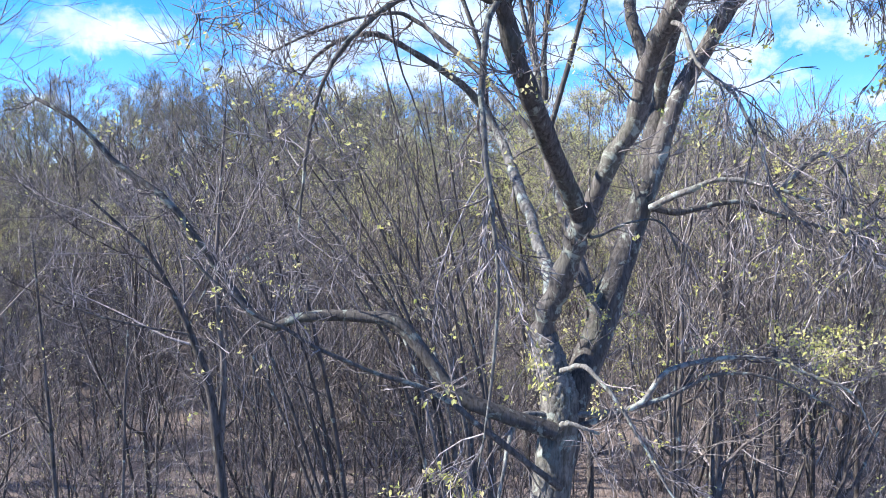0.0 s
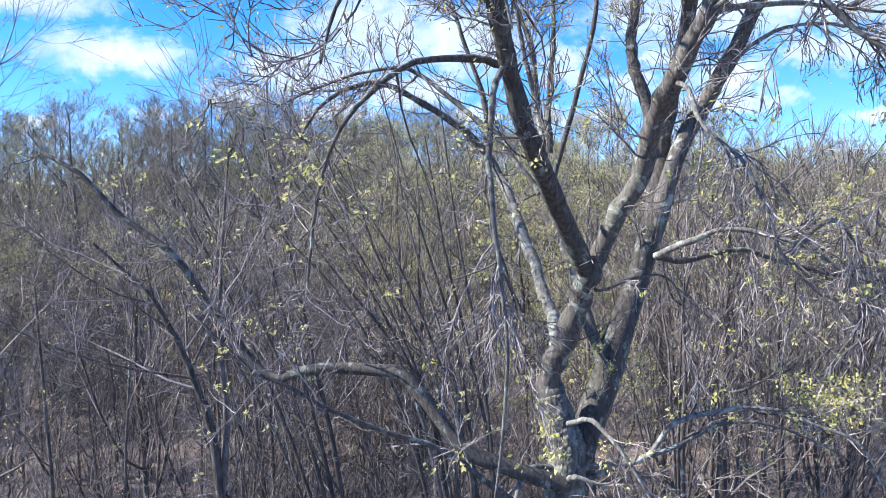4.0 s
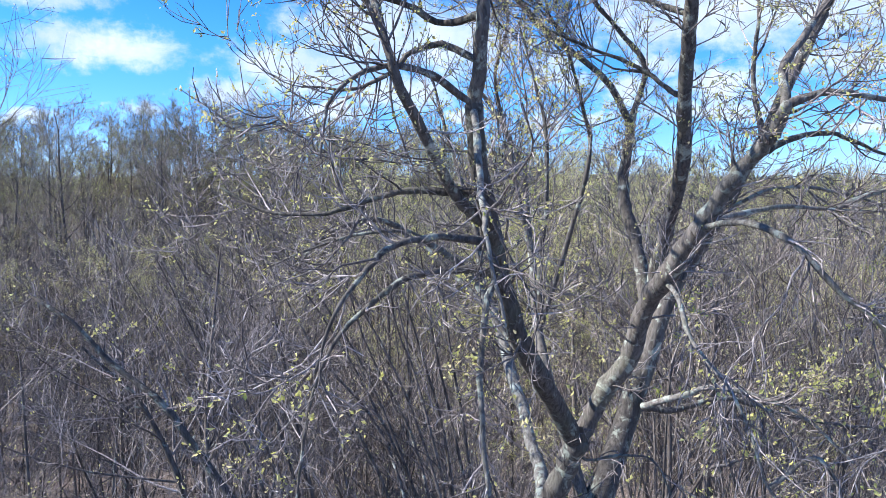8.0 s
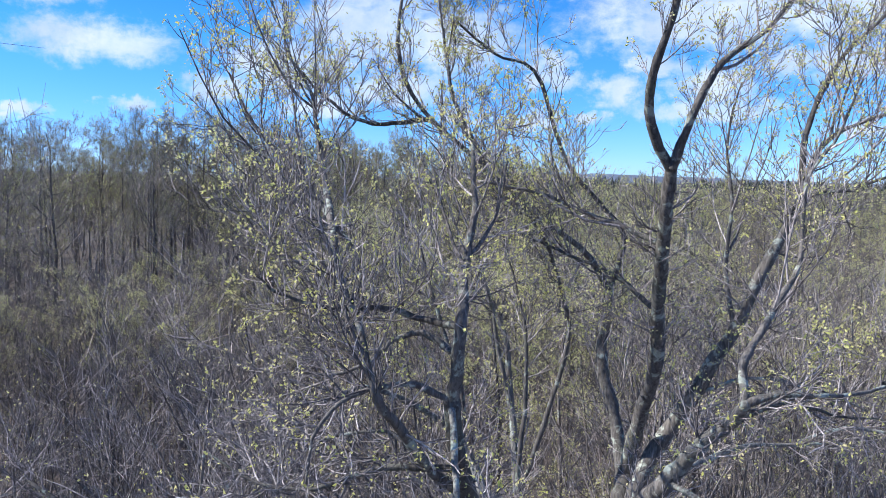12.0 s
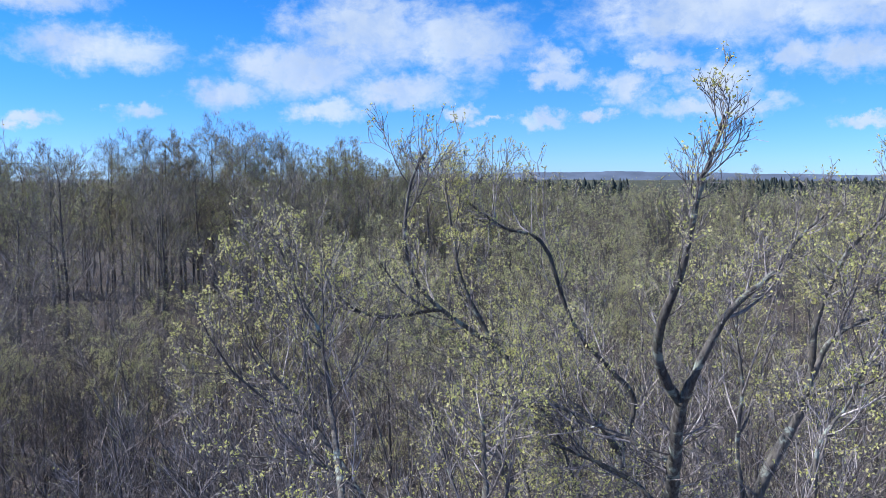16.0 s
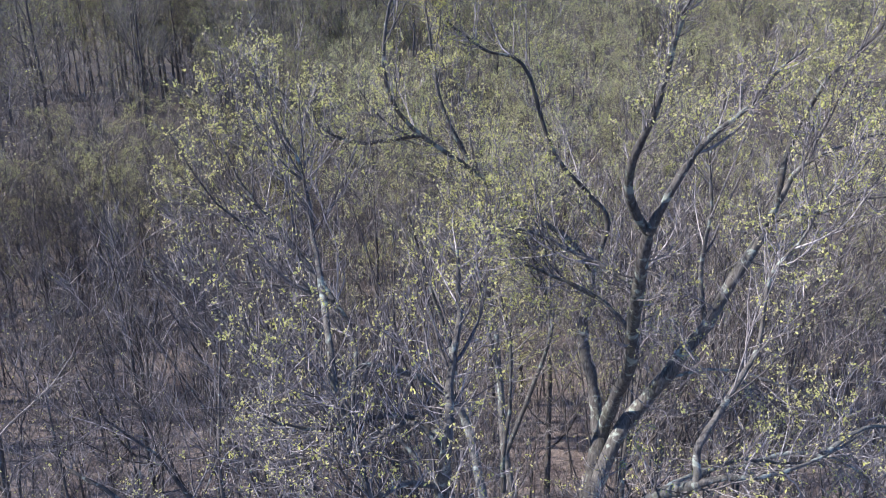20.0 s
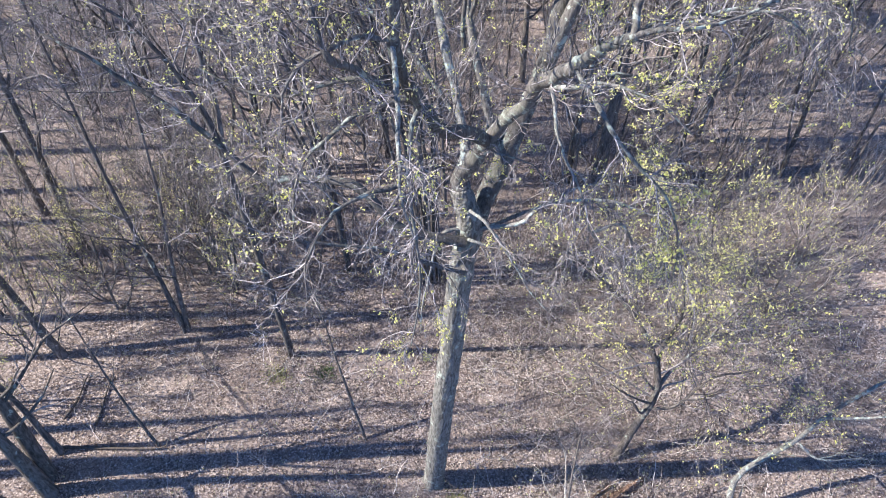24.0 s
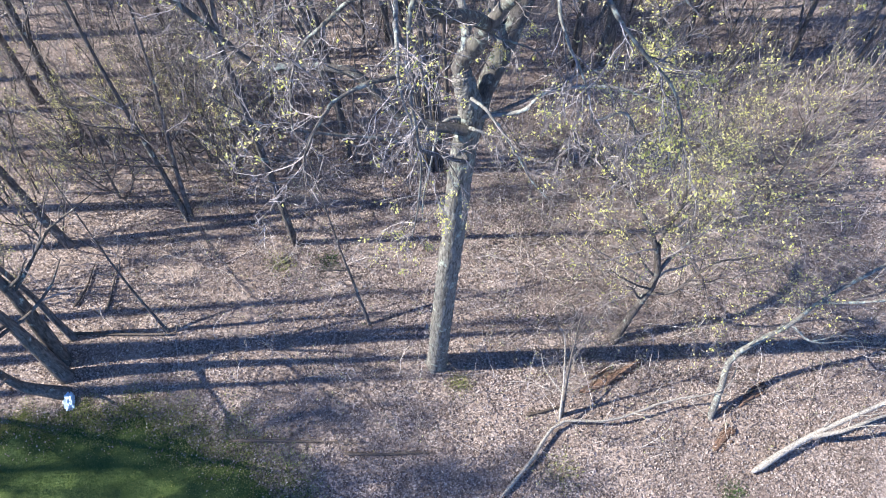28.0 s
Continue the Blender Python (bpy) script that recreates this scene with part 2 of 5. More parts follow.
BARK_OLD = bark("bark_old_lichen", (0.075, 0.068, 0.061), (0.33, 0.307, 0.28), lichen_amount=0.28, scale=6.0, bump=0.8)
BARK_LIMB = bark("bark_limb_lichen", (0.06, 0.053, 0.050), (0.18, 0.163, 0.152), lichen=(0.36, 0.39, 0.34), lichen_amount=0.36, scale=8.0, bump=0.6)
BARK_PALE = bark("bark_pale_lichen", (0.085, 0.078, 0.072), (0.28, 0.265, 0.25), lichen=(0.36, 0.40, 0.36), lichen_amount=0.5, scale=10.0, bump=0.5)
DEADWOOD = bark("dead_wood", (0.17, 0.15, 0.135), (0.50, 0.46, 0.42), scale=9.0, bump=0.5)
PALE_STEM = bark("pale_stem", (0.18, 0.155, 0.145), (0.48, 0.43, 0.405), scale=12.0, bump=0.2, apart=0.45)
BARK_SHOOT = bark("bark_shoot", (0.08, 0.069, 0.069), (0.34, 0.303, 0.298), scale=12.0, bump=0.2, apart=0.55)
BARK_TWIG = bark("bark_twig", (0.09, 0.076, 0.072), (0.33, 0.29, 0.275), scale=12.0, bump=0.2, apart=0.6)
BARK_CROWN = bark("bark_crown_twig", (0.09, 0.076, 0.066), (0.35, 0.305, 0.275), scale=3.0, bump=0.1, apart=0.6)
BARK_WOOD = bark("bark_grey_brown", (0.05, 0.042, 0.038), (0.19, 0.163, 0.15), lichen_amount=0.15, scale=5.0, bump=0.5)
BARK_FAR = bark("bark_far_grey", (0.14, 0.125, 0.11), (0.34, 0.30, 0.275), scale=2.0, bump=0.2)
LEAF_SPRING = leaf_mat("spring_leaf", (0.58, 0.57, 0.16), (0.80, 0.75, 0.34), (0.68, 0.58, 0.36))
LEAF_PALE = leaf_mat("pale_bud_leaf", (0.48, 0.48, 0.20), (0.66, 0.63, 0.38), (0.52, 0.43, 0.32))
LEAF_FAR = leaf_mat("far_spring_leaf", (0.50, 0.51, 0.18), (0.69, 0.67, 0.32), (0.58, 0.48, 0.32))
BUD_FAR = leaf_mat("bud_haze_leaf", (0.32, 0.34, 0.11), (0.48, 0.48, 0.20), (0.40, 0.31, 0.20))
DRY_LEAF = leaf_mat("dry_fallen_leaf", (0.14, 0.105, 0.095), (0.76, 0.67, 0.635), (0.38, 0.29, 0.25))
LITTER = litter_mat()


def turf(n):
    p = n.add("ShaderNodeTexCoord").outputs["Object"]
    col = n.ramp(n.noise(p, 26.0, 5.0, 0.7).outputs[0], 0.35, 0.66, (0.035, 0.07, 0.022), (0.12, 0.155, 0.06))
    col = n.mix(n.rng(n.noise(p, 1.6, 5.0, 0.65).outputs[0], 0.4, 0.65, 0.0, 0.55), col, (0.10, 0.14, 0.04))
    col = n.mix(n.rng(n.noise(p, 70.0, 2.0).outputs[0], 0.66, 0.72, 0.0, 0.6), col, (0.32, 0.30, 0.18))
    b = n.add("ShaderNodeBump", {"Height": n.noise(p, 60.0, 4.0, 0.7).outputs[0], "Strength": 0.9, "Distance": 0.04})
    return n.add("ShaderNodeBsdfPrincipled", {"Base Color": col, "Roughness": 0.9, "Normal": b.outputs[0], "Specular IOR Level": 0.1}).outputs[0]


GRASS = grass_mat("lawn_grass", (0.045, 0.088, 0.028), (0.085, 0.13, 0.042))
LAWN = material("lawn_turf", lambda n: turf(n))
TUFT = grass_mat("rank_grass", (0.22, 0.25, 0.08), (0.40, 0.38, 0.16))

# ---------------------------------------------------------------- mesh tools
rng = np.random.default_rng(7)


def mesh_from(name, verts, faces, mat, smooth=True):
    """A mesh from arrays of corners and of faces with one count of corners."""
    me = bpy.data.meshes.new(name)
    v, f = np.asarray(verts, np.float32).reshape(-1, 3), np.asarray(faces, np.int32)
    k = f.shape[1]
    me.vertices.add(len(v))
    me.vertices.foreach_set("co", v.ravel())
    me.loops.add(f.size)
    me.loops.foreach_set("vertex_index", f.ravel())
    me.polygons.add(len(f))
    me.polygons.foreach_set("loop_start", np.arange(0, f.size, k, dtype=np.int32))
    me.polygons.foreach_set("use_smooth", np.full(len(f), smooth))
    me.update(calc_edges=True)
    me.materials.append(mat)
    return me


def unit(v):
    return v / np.maximum(np.linalg.norm(v, axis=-1, keepdims=True), 1e-9)


def tubes(P, R, sides):
    """Tapered tubes along M lines of N points."""
    P, R = np.asarray(P, float), np.asarray(R, float)
    M, N = R.shape
    T = unit(np.gradient(P, axis=1))
    mean = unit(P[:, -1] - P[:, 0])
    ref = np.where(np.abs(mean[:, 2:]) > 0.8, np.array([[1.0, 0.2, 0]]), np.array([[0, 0.1, 1.0]]))
    U = unit(np.cross(T, ref[:, None]))
    W = np.cross(T, U)
    a = np.arange(sides) * 2 * np.pi / sides
    ring = P[:, :, None] + R[:, :, None, None] * (np.cos(a)[:, None] * U[:, :, None] + np.sin(a)[:, None] * W[:, :, None])
    base = np.arange(M)[:, None, None] * N * sides + np.arange(N - 1)[:, None] * sides
    i, j = base + np.arange(sides), base + np.roll(np.arange(sides), -1)
    faces = np.stack([i, j, j + sides, i + sides], -1).reshape(-1, 4)
    return ring.reshape(-1, 3), faces


def slips(P, R):
    """Hair-fine twigs of far trees: one narrow tapering slip each."""
    a, b = P[:, 0], P[:, -1]
    side = unit(np.cross(b - a, rng.normal(size=a.shape)))
    V = np.stack([a - side * R[:, :1], a + side * R[:, :1], b + side * R[:, -1:] * 0.8, b - side * R[:, -1:] * 0.8], 1)
    return V.reshape(-1, 3), np.arange(len(a) * 4).reshape(-1, 4)


def joined(batches):
    V, F, at = [], [], 0
    for v, f in batches:
        V.append(v), F.append(f + at)
        at += len(v)
    return np.concatenate(V), np.concatenate(F)


def grow(P, R, count, length, angle, up=0.12, wobble=0.12, points=5, thick=0.6, along=(0.25, 1.0), tip=0.3, least=0.0025, most=9.0):
    """Side branches on M lines, count of them a line on average, bent upwards by up."""
    M, N = R.shape
    K = max(1, int(M * count))
    who = np.arange(K) % M if count >= 1 else rng.permutation(M)[:K]
    u = rng.uniform(along[0], along[1], K) ** 0.85
    f = np.minimum(u * (N - 1), N - 1.001)
    i, w = f.astype(int), (f % 1)[:, None]
    at = P[who, i] * (1 - w) + P[who, i + 1] * w
    rad = R[who, i] * (1 - w[:, 0]) + R[who, i + 1] * w[:, 0]
    tan = unit(P[who, i + 1] - P[who, i])
    side = unit(np.cross(tan, unit(rng.normal(size=(K, 3)))))
    ang = radians(angle) * rng.uniform(0.6, 1.3, K)[:, None]
    d = unit(np.cos(ang) * tan + np.sin(ang) * side)
    L = length * rng.uniform(0.5, 1.25, K) * (1.15 - 0.6 * u)
    step = (L / (points - 1))[:, None]
    line = [at]
    for k in range(points - 1):
        d = unit(d + np.array([0, 0, up]) + wobble * rng.normal(size=(K, 3)))
        line.append(line[-1] + d * step)
    r0 = np.clip(rad * thick, least, most)
    return np.stack(line, 1), r0[:, None] * np.linspace(1, tip, points)[None]


def leaves(P, D, size, spread=0.5, wide=0.28):
    """Small folded leaves: K places, ways and sizes."""
    K = len(P)
    d = unit(D + spread * rng.normal(size=(K, 3)))
    s = unit(np.cross(d, unit(rng.normal(size=(K, 3)))))
    nrm = np.cross(d, s)
    z = (size * rng.uniform(0.6, 1.3, K))[:, None]
    w = wide * z
    V = np.stack([P, P + d * z * 0.5 + s * w + nrm * w * 0.5, P + d * z, P + d * z * 0.5 - s * w + nrm * w * 0.5], 1)
    q = np.arange(K)[:, None] * 4
    F = np.concatenate([q + [0, 1, 2], q + [0, 2, 3]], 0)
    return V.reshape(-1, 3), F


def leaf_spots(P, per, jitter=0.02, along=(0.35, 1.0)):
    """Places for leaves on M lines."""
    M, N = P.shape[:2]
    K = int(M * per)
    who = rng.integers(M, size=K)
    f = np.minimum(rng.uniform(*along, K) * (N - 1), N - 1.001)
    i, w = f.astype(int), (f % 1)[:, None]
    at = P[who, i] * (1 - w) + P[who, i + 1] * w
    return at + rng.normal(size=(K, 3)) * jitter, unit(P[who, i + 1] - P[who, i])


def part(name, me, parent, label=""):
    ob = new(name, me)
    ob.parent = parent
    return tagged(ob, label) if label else ob


def thing(name, at, label, category, group="", kind=""):
    ob = new(name)
    ob.location = at
    ob.empty_display_size = 0.3
    return tagged(ob, label, category, group, kind)


def spline(pts, n):
    """A smooth line of n points through pts."""
    p = np.asarray(pts, float)
    p = np.vstack([2 * p[0] - p[1], p, 2 * p[-1] - p[-2]])
    s = np.linspace(0, len(p) - 3 - 1e-6, n)
    i, t = s.astype(int), (s % 1)[:, None]
    a, b, c, d = p[i], p[i + 1], p[i + 2], p[i + 3]
    return 0.5 * (2 * b + (c - a) * t + (2 * a - 5 * b + 4 * c - d) * t ** 2 + (3 * b - a - 3 * c + d) * t ** 3)


# ---------------------------------------------------------------- ground
def height(x, y):
    """The lie of the land: level woods, low hills on the horizon."""
    r = np.hypot(x, y)
    z = 0.10 * np.sin(x * 0.31 + 1.0) * np.cos(y * 0.27) * np.clip((r - 12) / 20, 0, 1)
    far = np.clip((y - 700) / 1800, 0, 1) ** 1.5
    z = z + 0.3 * far * (26 + 12 * np.sin(x * 0.0021 + 0.6) + 7 * np.sin(x * 0.0057 + y * 0.002) + 3 * np.sin(x * 0.017))
    return z


def ground_sheet():
    gx = np.unique(np.concatenate([np.linspace(-30, 30, 61), np.sign(np.linspace(-1, 1, 81)) * np.abs(np.linspace(-1, 1, 81)) ** 3 * 3500]))
    gy = np.unique(np.concatenate([np.linspace(-10, 40, 51), np.linspace(0, 1, 70) ** 2.5 * 3600 + 40, -np.linspace(0, 1, 16) ** 2 * 900 - 10]))
    X, Y = np.meshgrid(gx, gy)
    V = np.stack([X, Y, height(X, Y)], -1).reshape(-1, 3)
    nx = len(gx)
    i = (np.arange(len(gy) - 1)[:, None] * nx + np.arange(nx - 1)).reshape(-1)
    F = np.stack([i, i + 1, i + nx + 1, i + nx], -1)
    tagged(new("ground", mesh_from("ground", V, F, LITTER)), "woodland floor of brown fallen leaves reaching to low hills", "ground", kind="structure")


ground_sheet()


# ---------------------------------------------------------------- the big tree
def big_tree():
    tree = thing("maple_tree", (-0.2, 7.63, 0), "large old forked tree with grey lichened bark and young yellow-green leaves", "tree")
    o = np.array([-0.2, 7.63, 0])
    lines = []

    def limb(r0, r1, *pts, name="limb", mat=None, n=26, sides=10, label="", hang=False):
        P = spline(np.array(pts) - o, n)
        wob = np.cumsum(rng.normal(size=(n, 3)), 0) * (r0 * 0.06 + 0.003)
        wob -= np.linspace(0, 1, n)[:, None] * wob[-1]
        P = P + wob
        s = np.linspace(0, 1, n)
        R = (r0 * (1 - s) + r1 * s) * (1 + 0.07 * rng.normal(size=n))
        e = unit(P[-1] - P[-2])
        Q = np.vstack([P, P[-1] + e * R[-1] * 0.6, P[-1] + e * R[-1] * 0.9])
        v, f = tubes(Q[None], np.append(R, [R[-1] * 0.75, R[-1] * 0.05])[None], sides)
        ob = part(name, mesh_from(name, v, f, mat or BARK_LIMB), tree, label)
        lines.append((P, R, hang))
        return ob

    # trunk with a flared, ridged foot
    tp = spline(np.array([(-0.2, 7.63, -0.15), (-0.16, 7.62, 0.6), (-0.03, 7.6, 3.0), (0.12, 7.58, 5.3), (0.24, 7.55, 7.5),
                          (0.345, 7.55, 8.6), (0.29, 7.62, 8.98), (0.20, 7.70, 9.25)]) - o, 150)
    s = np.linspace(0, 1, 150)
    tr = 0.225 - 0.050 * np.clip(s / 0.7, 0, 1) - 0.035 * np.clip((s - 0.7) / 0.3, 0, 1) + 0.16 * np.exp(-s * 38)
    tr[-3:] *= (0.95, 0.8, 0.5)
    v, f = tubes(tp[None], tr[None], 36)
    ang = np.tile(np.arange(36), 150) * 2 * np.pi / 36
    hgt = np.repeat(s, 36)
    root = np.exp(-hgt * 30) * 0.09 * np.cos(ang * 5 + 0.7)
    ridge = 0.012 * np.sin(ang * 14 + 4 * np.sin(hgt * 60)) + 0.006 * rng.normal(size=len(ang))
    axis = np.repeat(tp, 36, 0)
    v = v + unit(v - axis) * (root + ridge)[:, None]
    part("trunk", mesh_from("trunk", v, f, BARK_OLD), tree, "grey furrowed trunk")
    # the first stem bends by an elbow up to its fork; the second leaves the trunk behind it
    limb(0.128, 0.104, (0.35, 7.56, 8.70), (0.26, 7.66, 9.05), (0.17, 7.72, 9.32), (0.25, 7.62, 9.68), (0.39, 7.44, 10.10), (0.50, 7.28, 10.46))
    limb(0.150, 0.108, (0.34, 7.60, 8.05), (0.56, 7.80, 8.75), (0.78, 8.00, 9.38), (1.05, 8.25, 10.05), (1.35, 8.56, 10.85), (1.56, 8.78, 11.50))
    limb(0.085, 0.05, (1.56, 8.78, 11.50), (1.50, 8.92, 11.95), (1.36, 9.10, 12.50), (1.35, 9.20, 12.88), (1.45, 9.36, 13.47))
    limb(0.042, 0.012, (1.45, 9.36, 13.47), (1.12, 9.20, 13.92), (0.43, 9.00, 14.39), (-0.09, 8.80, 14.87), (-0.70, 8.50, 15.35), (-0.99, 8.27, 15.85), (-0.98, 8.20, 16.57), (-0.83, 8.20, 16.95))
    limb(0.036, 0.012, (1.45, 9.36, 13.47), (1.62, 9.40, 14.10), (1.35, 9.40, 14.44), (0.88, 9.35, 14.98), (0.51, 9.34, 15.96), (0.03, 9.30, 16.15), (-0.42, 9.20, 16.49))
    limb(0.085, 0.05, (1.56, 8.78, 11.50), (1.58, 8.42, 12.10), (1.56, 7.90, 12.82), (1.45, 7.42, 13.55), (1.34, 7.05, 14.19), (1.25, 6.70, 14.84))
    limb(0.045, 0.01, (1.25, 6.70, 14.84), (1.00, 6.50, 15.24), (0.94, 6.30, 15.61), (1.01, 6.10, 16.03), (1.07, 5.99, 16.52), (1.16, 5.95, 16.88), (1.25, 5.95, 17.13))
    limb(0.03, 0.01, (1.34, 7.05, 14.19), (1.05, 7.20, 14.32), (0.70, 7.40, 14.43), (0.26, 7.50, 14.63), (-0.25, 7.50, 14.72))
    limb(0.028, 0.01, (1.45, 7.42, 13.55), (1.30, 7.60, 13.69), (1.05, 7.70, 13.87), (0.54, 7.80, 14.08), (0.11, 7.80, 14.25))
    limb(0.092, 0.072, (0.50, 7.28, 10.46), (0.66, 7.12, 10.85), (0.84, 6.90, 11.30), (0.94, 6.65, 11.78), (1.00, 6.30, 12.15), (1.09, 6.00, 12.48))
    limb(0.068, 0.042, (1.09, 6.00, 12.48), (1.22, 5.78, 12.78), (1.34, 5.60, 13.01), (1.36, 5.30, 13.29), mat=BARK_PALE)
    limb(0.030, 0.007, (1.36, 5.30, 13.29), (1.53, 5.30, 13.35), (1.74, 5.30, 13.36), (2.05, 5.40, 13.33), (2.45, 5.55, 13.36), (2.85, 5.70, 13.46))
    limb(0.025, 0.007, (1.35, 5.60, 13.01), (1.58, 5.70, 13.11), (1.87, 5.80, 13.15), (2.11, 5.85, 13.10), (2.35, 5.90, 13.02), (2.70, 6.0, 12.98))
    limb(0.034, 0.007, (1.36, 5.30, 13.29), (1.40, 5.40, 13.53), (1.52, 5.50, 13.69), (1.69, 5.60, 13.93), (1.95, 5.80, 14.23), (1.96, 5.80, 14.78), (2.15, 5.80, 15.10), (2.30, 5.8, 15.5))
    limb(0.030, 0.008, (1.09, 6.00, 12.49), (1.42, 6.20, 12.57), (1.89, 6.40, 12.63), (2.35, 6.50, 12.61), (2.80, 6.60, 12.58), mat=BARK_PALE)
    limb(0.130, 0.050, (0.52, 7.85, 8.55), (0.86, 8.15, 9.30), (1.16, 8.38, 10.00), (1.42, 8.52, 10.75), (1.64, 8.55, 11.50), (1.90, 8.50, 12.06), (2.11, 8.40, 12.47), (2.29, 8.30, 12.87), (2.47, 8.20, 13.29), (2.74, 8.10, 13.93), (2.92, 8.00, 14.42))
    limb(0.042, 0.010, (2.92, 8.00, 14.42), (3.02, 8.00, 14.86), (3.02, 8.00, 15.27), (3.21, 8.00, 15.77), (3.45, 8.00, 16.15), (3.72, 8.00, 16.40), (3.9, 8.0, 16.8))
    limb(0.034, 0.009, (3.00, 8.00, 14.74), (3.10, 7.90, 15.05), (3.26, 7.80, 15.28), (3.69, 7.80, 15.44), (4.2, 7.8, 15.5))
    limb(0.030, 0.008, (2.92, 8.00, 14.42), (3.01, 7.80, 14.65), (3.29, 7.70, 14.69), (3.66, 7.70, 14.82), (4.2, 7.7, 14.9))
    limb(0.030, 0.008, (2.47, 8.20, 13.29), (2.40, 8.3, 13.9), (2.48, 8.4, 14.5), (2.44, 8.5, 15.2), (2.55, 8.5, 15.8))
    limb(0.040, 0.009, (1.25, 6.65, 14.86), (1.30, 6.45, 15.24), (1.40, 6.35, 15.54), (1.62, 6.40, 15.76), (1.88, 6.50, 15.94), (2.15, 6.60, 16.25), (2.37, 6.60, 16.41))
    limb(0.028, 0.008, (-1.34, 5.30, 14.11), (-1.61, 6.62, 14.90), (-1.72, 6.90, 15.42), (-1.88, 7.00, 15.69))
    limb(0.024, 0.007, (-1.25, 5.20, 13.95), (-1.27, 6.20, 14.02), (-1.46, 6.50, 14.33), (-1.92, 6.60, 14.45), (-2.38, 6.70, 14.46))
    limb(0.03, 0.008, (-0.09, 8.80, 14.87), (-0.44, 8.90, 15.59), (-0.55, 9.00, 16.20), (-0.61, 9.00, 16.69))
    limb(0.088, 0.06, (0.50, 7.28, 10.46), (0.18, 6.85, 10.98), (-0.14, 6.24, 11.60), (-0.33, 6.00, 12.09), (-0.51, 5.60, 12.70), (-0.59, 5.38, 13.27))
    limb(0.05, 0.012, (-0.59, 5.38, 13.27), (-0.54, 5.19, 13.81), (-0.51, 5.50, 14.12), (-0.46, 5.70, 14.58), (-0.45, 5.90, 15.00))
    limb(0.045, 0.01, (-0.52, 5.70, 12.52), (-0.71, 5.50, 12.71), (-0.92, 5.20, 13.11), (-1.09, 4.92, 13.46), (-1.19, 5.10, 13.80), (-1.34, 5.30, 14.11), (-1.50, 5.50, 14.52))
    limb(0.026, 0.007, (-0.59, 5.38, 13.27), (-0.84, 5.20, 13.41), (-1.08, 5.00, 13.44), (-1.30, 4.90, 13.37), (-1.43, 4.80, 13.18), (-1.48, 4.80, 12.92))
    limb(0.026, 0.007, (-0.54, 5.19, 13.81), (-0.77, 5.50, 13.80), (-1.02, 5.40, 13.90), (-1.29, 5.20, 13.92), (-1.62, 5.10, 14.00), (-1.80, 5.00, 14.14))
    limb(0.024, 0.007, (-0.60, 4.50, 12.49), (-0.81, 4.40, 12.53), (-1.05, 4.30, 12.49), (-1.21, 4.20, 12.34), (-1.34, 4.10, 12.14), (-1.42, 4.10, 11.88))
    limb(0.072, 0.05, (0.26, 7.62, 9.74), (0.28, 7.95, 9.95), (0.20, 8.25, 10.20), (0.10, 8.70, 10.62), (-0.08, 9.40, 11.26), (-0.27, 9.50, 11.64), mat=BARK_PALE)
    limb(0.05, 0.012, (-0.27, 9.50, 11.64), (-0.60, 9.40, 11.93), (-1.18, 9.20, 12.28), (-1.59, 8.90, 12.32), (-2.00, 8.70, 12.10), (-2.27, 8.50, 11.74))
    limb(0.05, 0.012, (-0.27, 9.50, 11.64), (-0.21, 9.60, 11.74), (-0.32, 9.70, 12.40), (-0.60, 9.80, 13.20), (-0.81, 9.80, 14.07))
    limb(0.065, 0.02, (0.80, 8.02, 9.40), (0.56, 8.40, 10.30), (0.38, 8.90, 11.12), (0.32, 9.30, 12.07), (0.26, 9.50, 12.83), (0.06, 9.60, 13.36), (-0.21, 9.70, 13.81))
    limb(0.078, 0.018, (0.28, 7.35, 8.50), (-0.54, 7.30, 8.86), (-0.85, 7.40, 9.18), (-1.16, 7.50, 9.53), (-1.48, 7.60, 9.57), (-2.06, 7.70, 9.55), (-2.46, 7.81, 9.43), (-2.77, 7.90, 9.72), (-3.09, 7.90, 10.20), (-3.40, 7.90, 10.65), (-3.91, 8.00, 11.00), (-4.27, 8.00, 11.42), (-4.69, 8.10, 11.64))
    limb(0.036, 0.008, (0.26, 7.30, 8.00), (0.25, 7.10, 8.08), (-0.35, 6.90, 8.63), (-0.84, 6.80, 9.05), (-1.36, 6.70, 9.28), (-1.81, 6.60, 9.50), (-2.06, 6.50, 9.69), (-2.37, 6.50, 9.85), (-2.80, 6.50, 10.29))
    limb(0.034, 0.008, (0.33, 7.50, 8.60), (1.03, 7.50, 8.67), (1.40, 7.50, 9.05), (2.17, 7.45, 9.16), (2.69, 7.40, 8.98), (3.02, 7.30, 8.82), (3.22, 7.30, 8.44), mat=BARK_PALE)
    limb(0.032, 0.008, (0.33, 7.55, 8.40), (1.33, 7.80, 8.63), (2.01, 8.00, 8.81), (2.69, 8.10, 8.73), (3.46, 8.20, 8.33))
    limb(0.038, 0.01, (1.37, 8.25, 10.51), (1.62, 8.00, 10.68), (2.03, 7.90, 10.80), (2.48, 7.80, 10.68), (2.82, 7.70, 10.52), (3.22, 7.60, 10.15), mat=BARK_PALE)
    limb(0.038, 0.01, (1.37, 8.25, 10.51), (1.72, 8.30, 10.49), (2.28, 8.40, 10.57), (2.92, 8.50, 10.38), (3.58, 8.60, 10.22), (4.07, 8.70, 10.14))
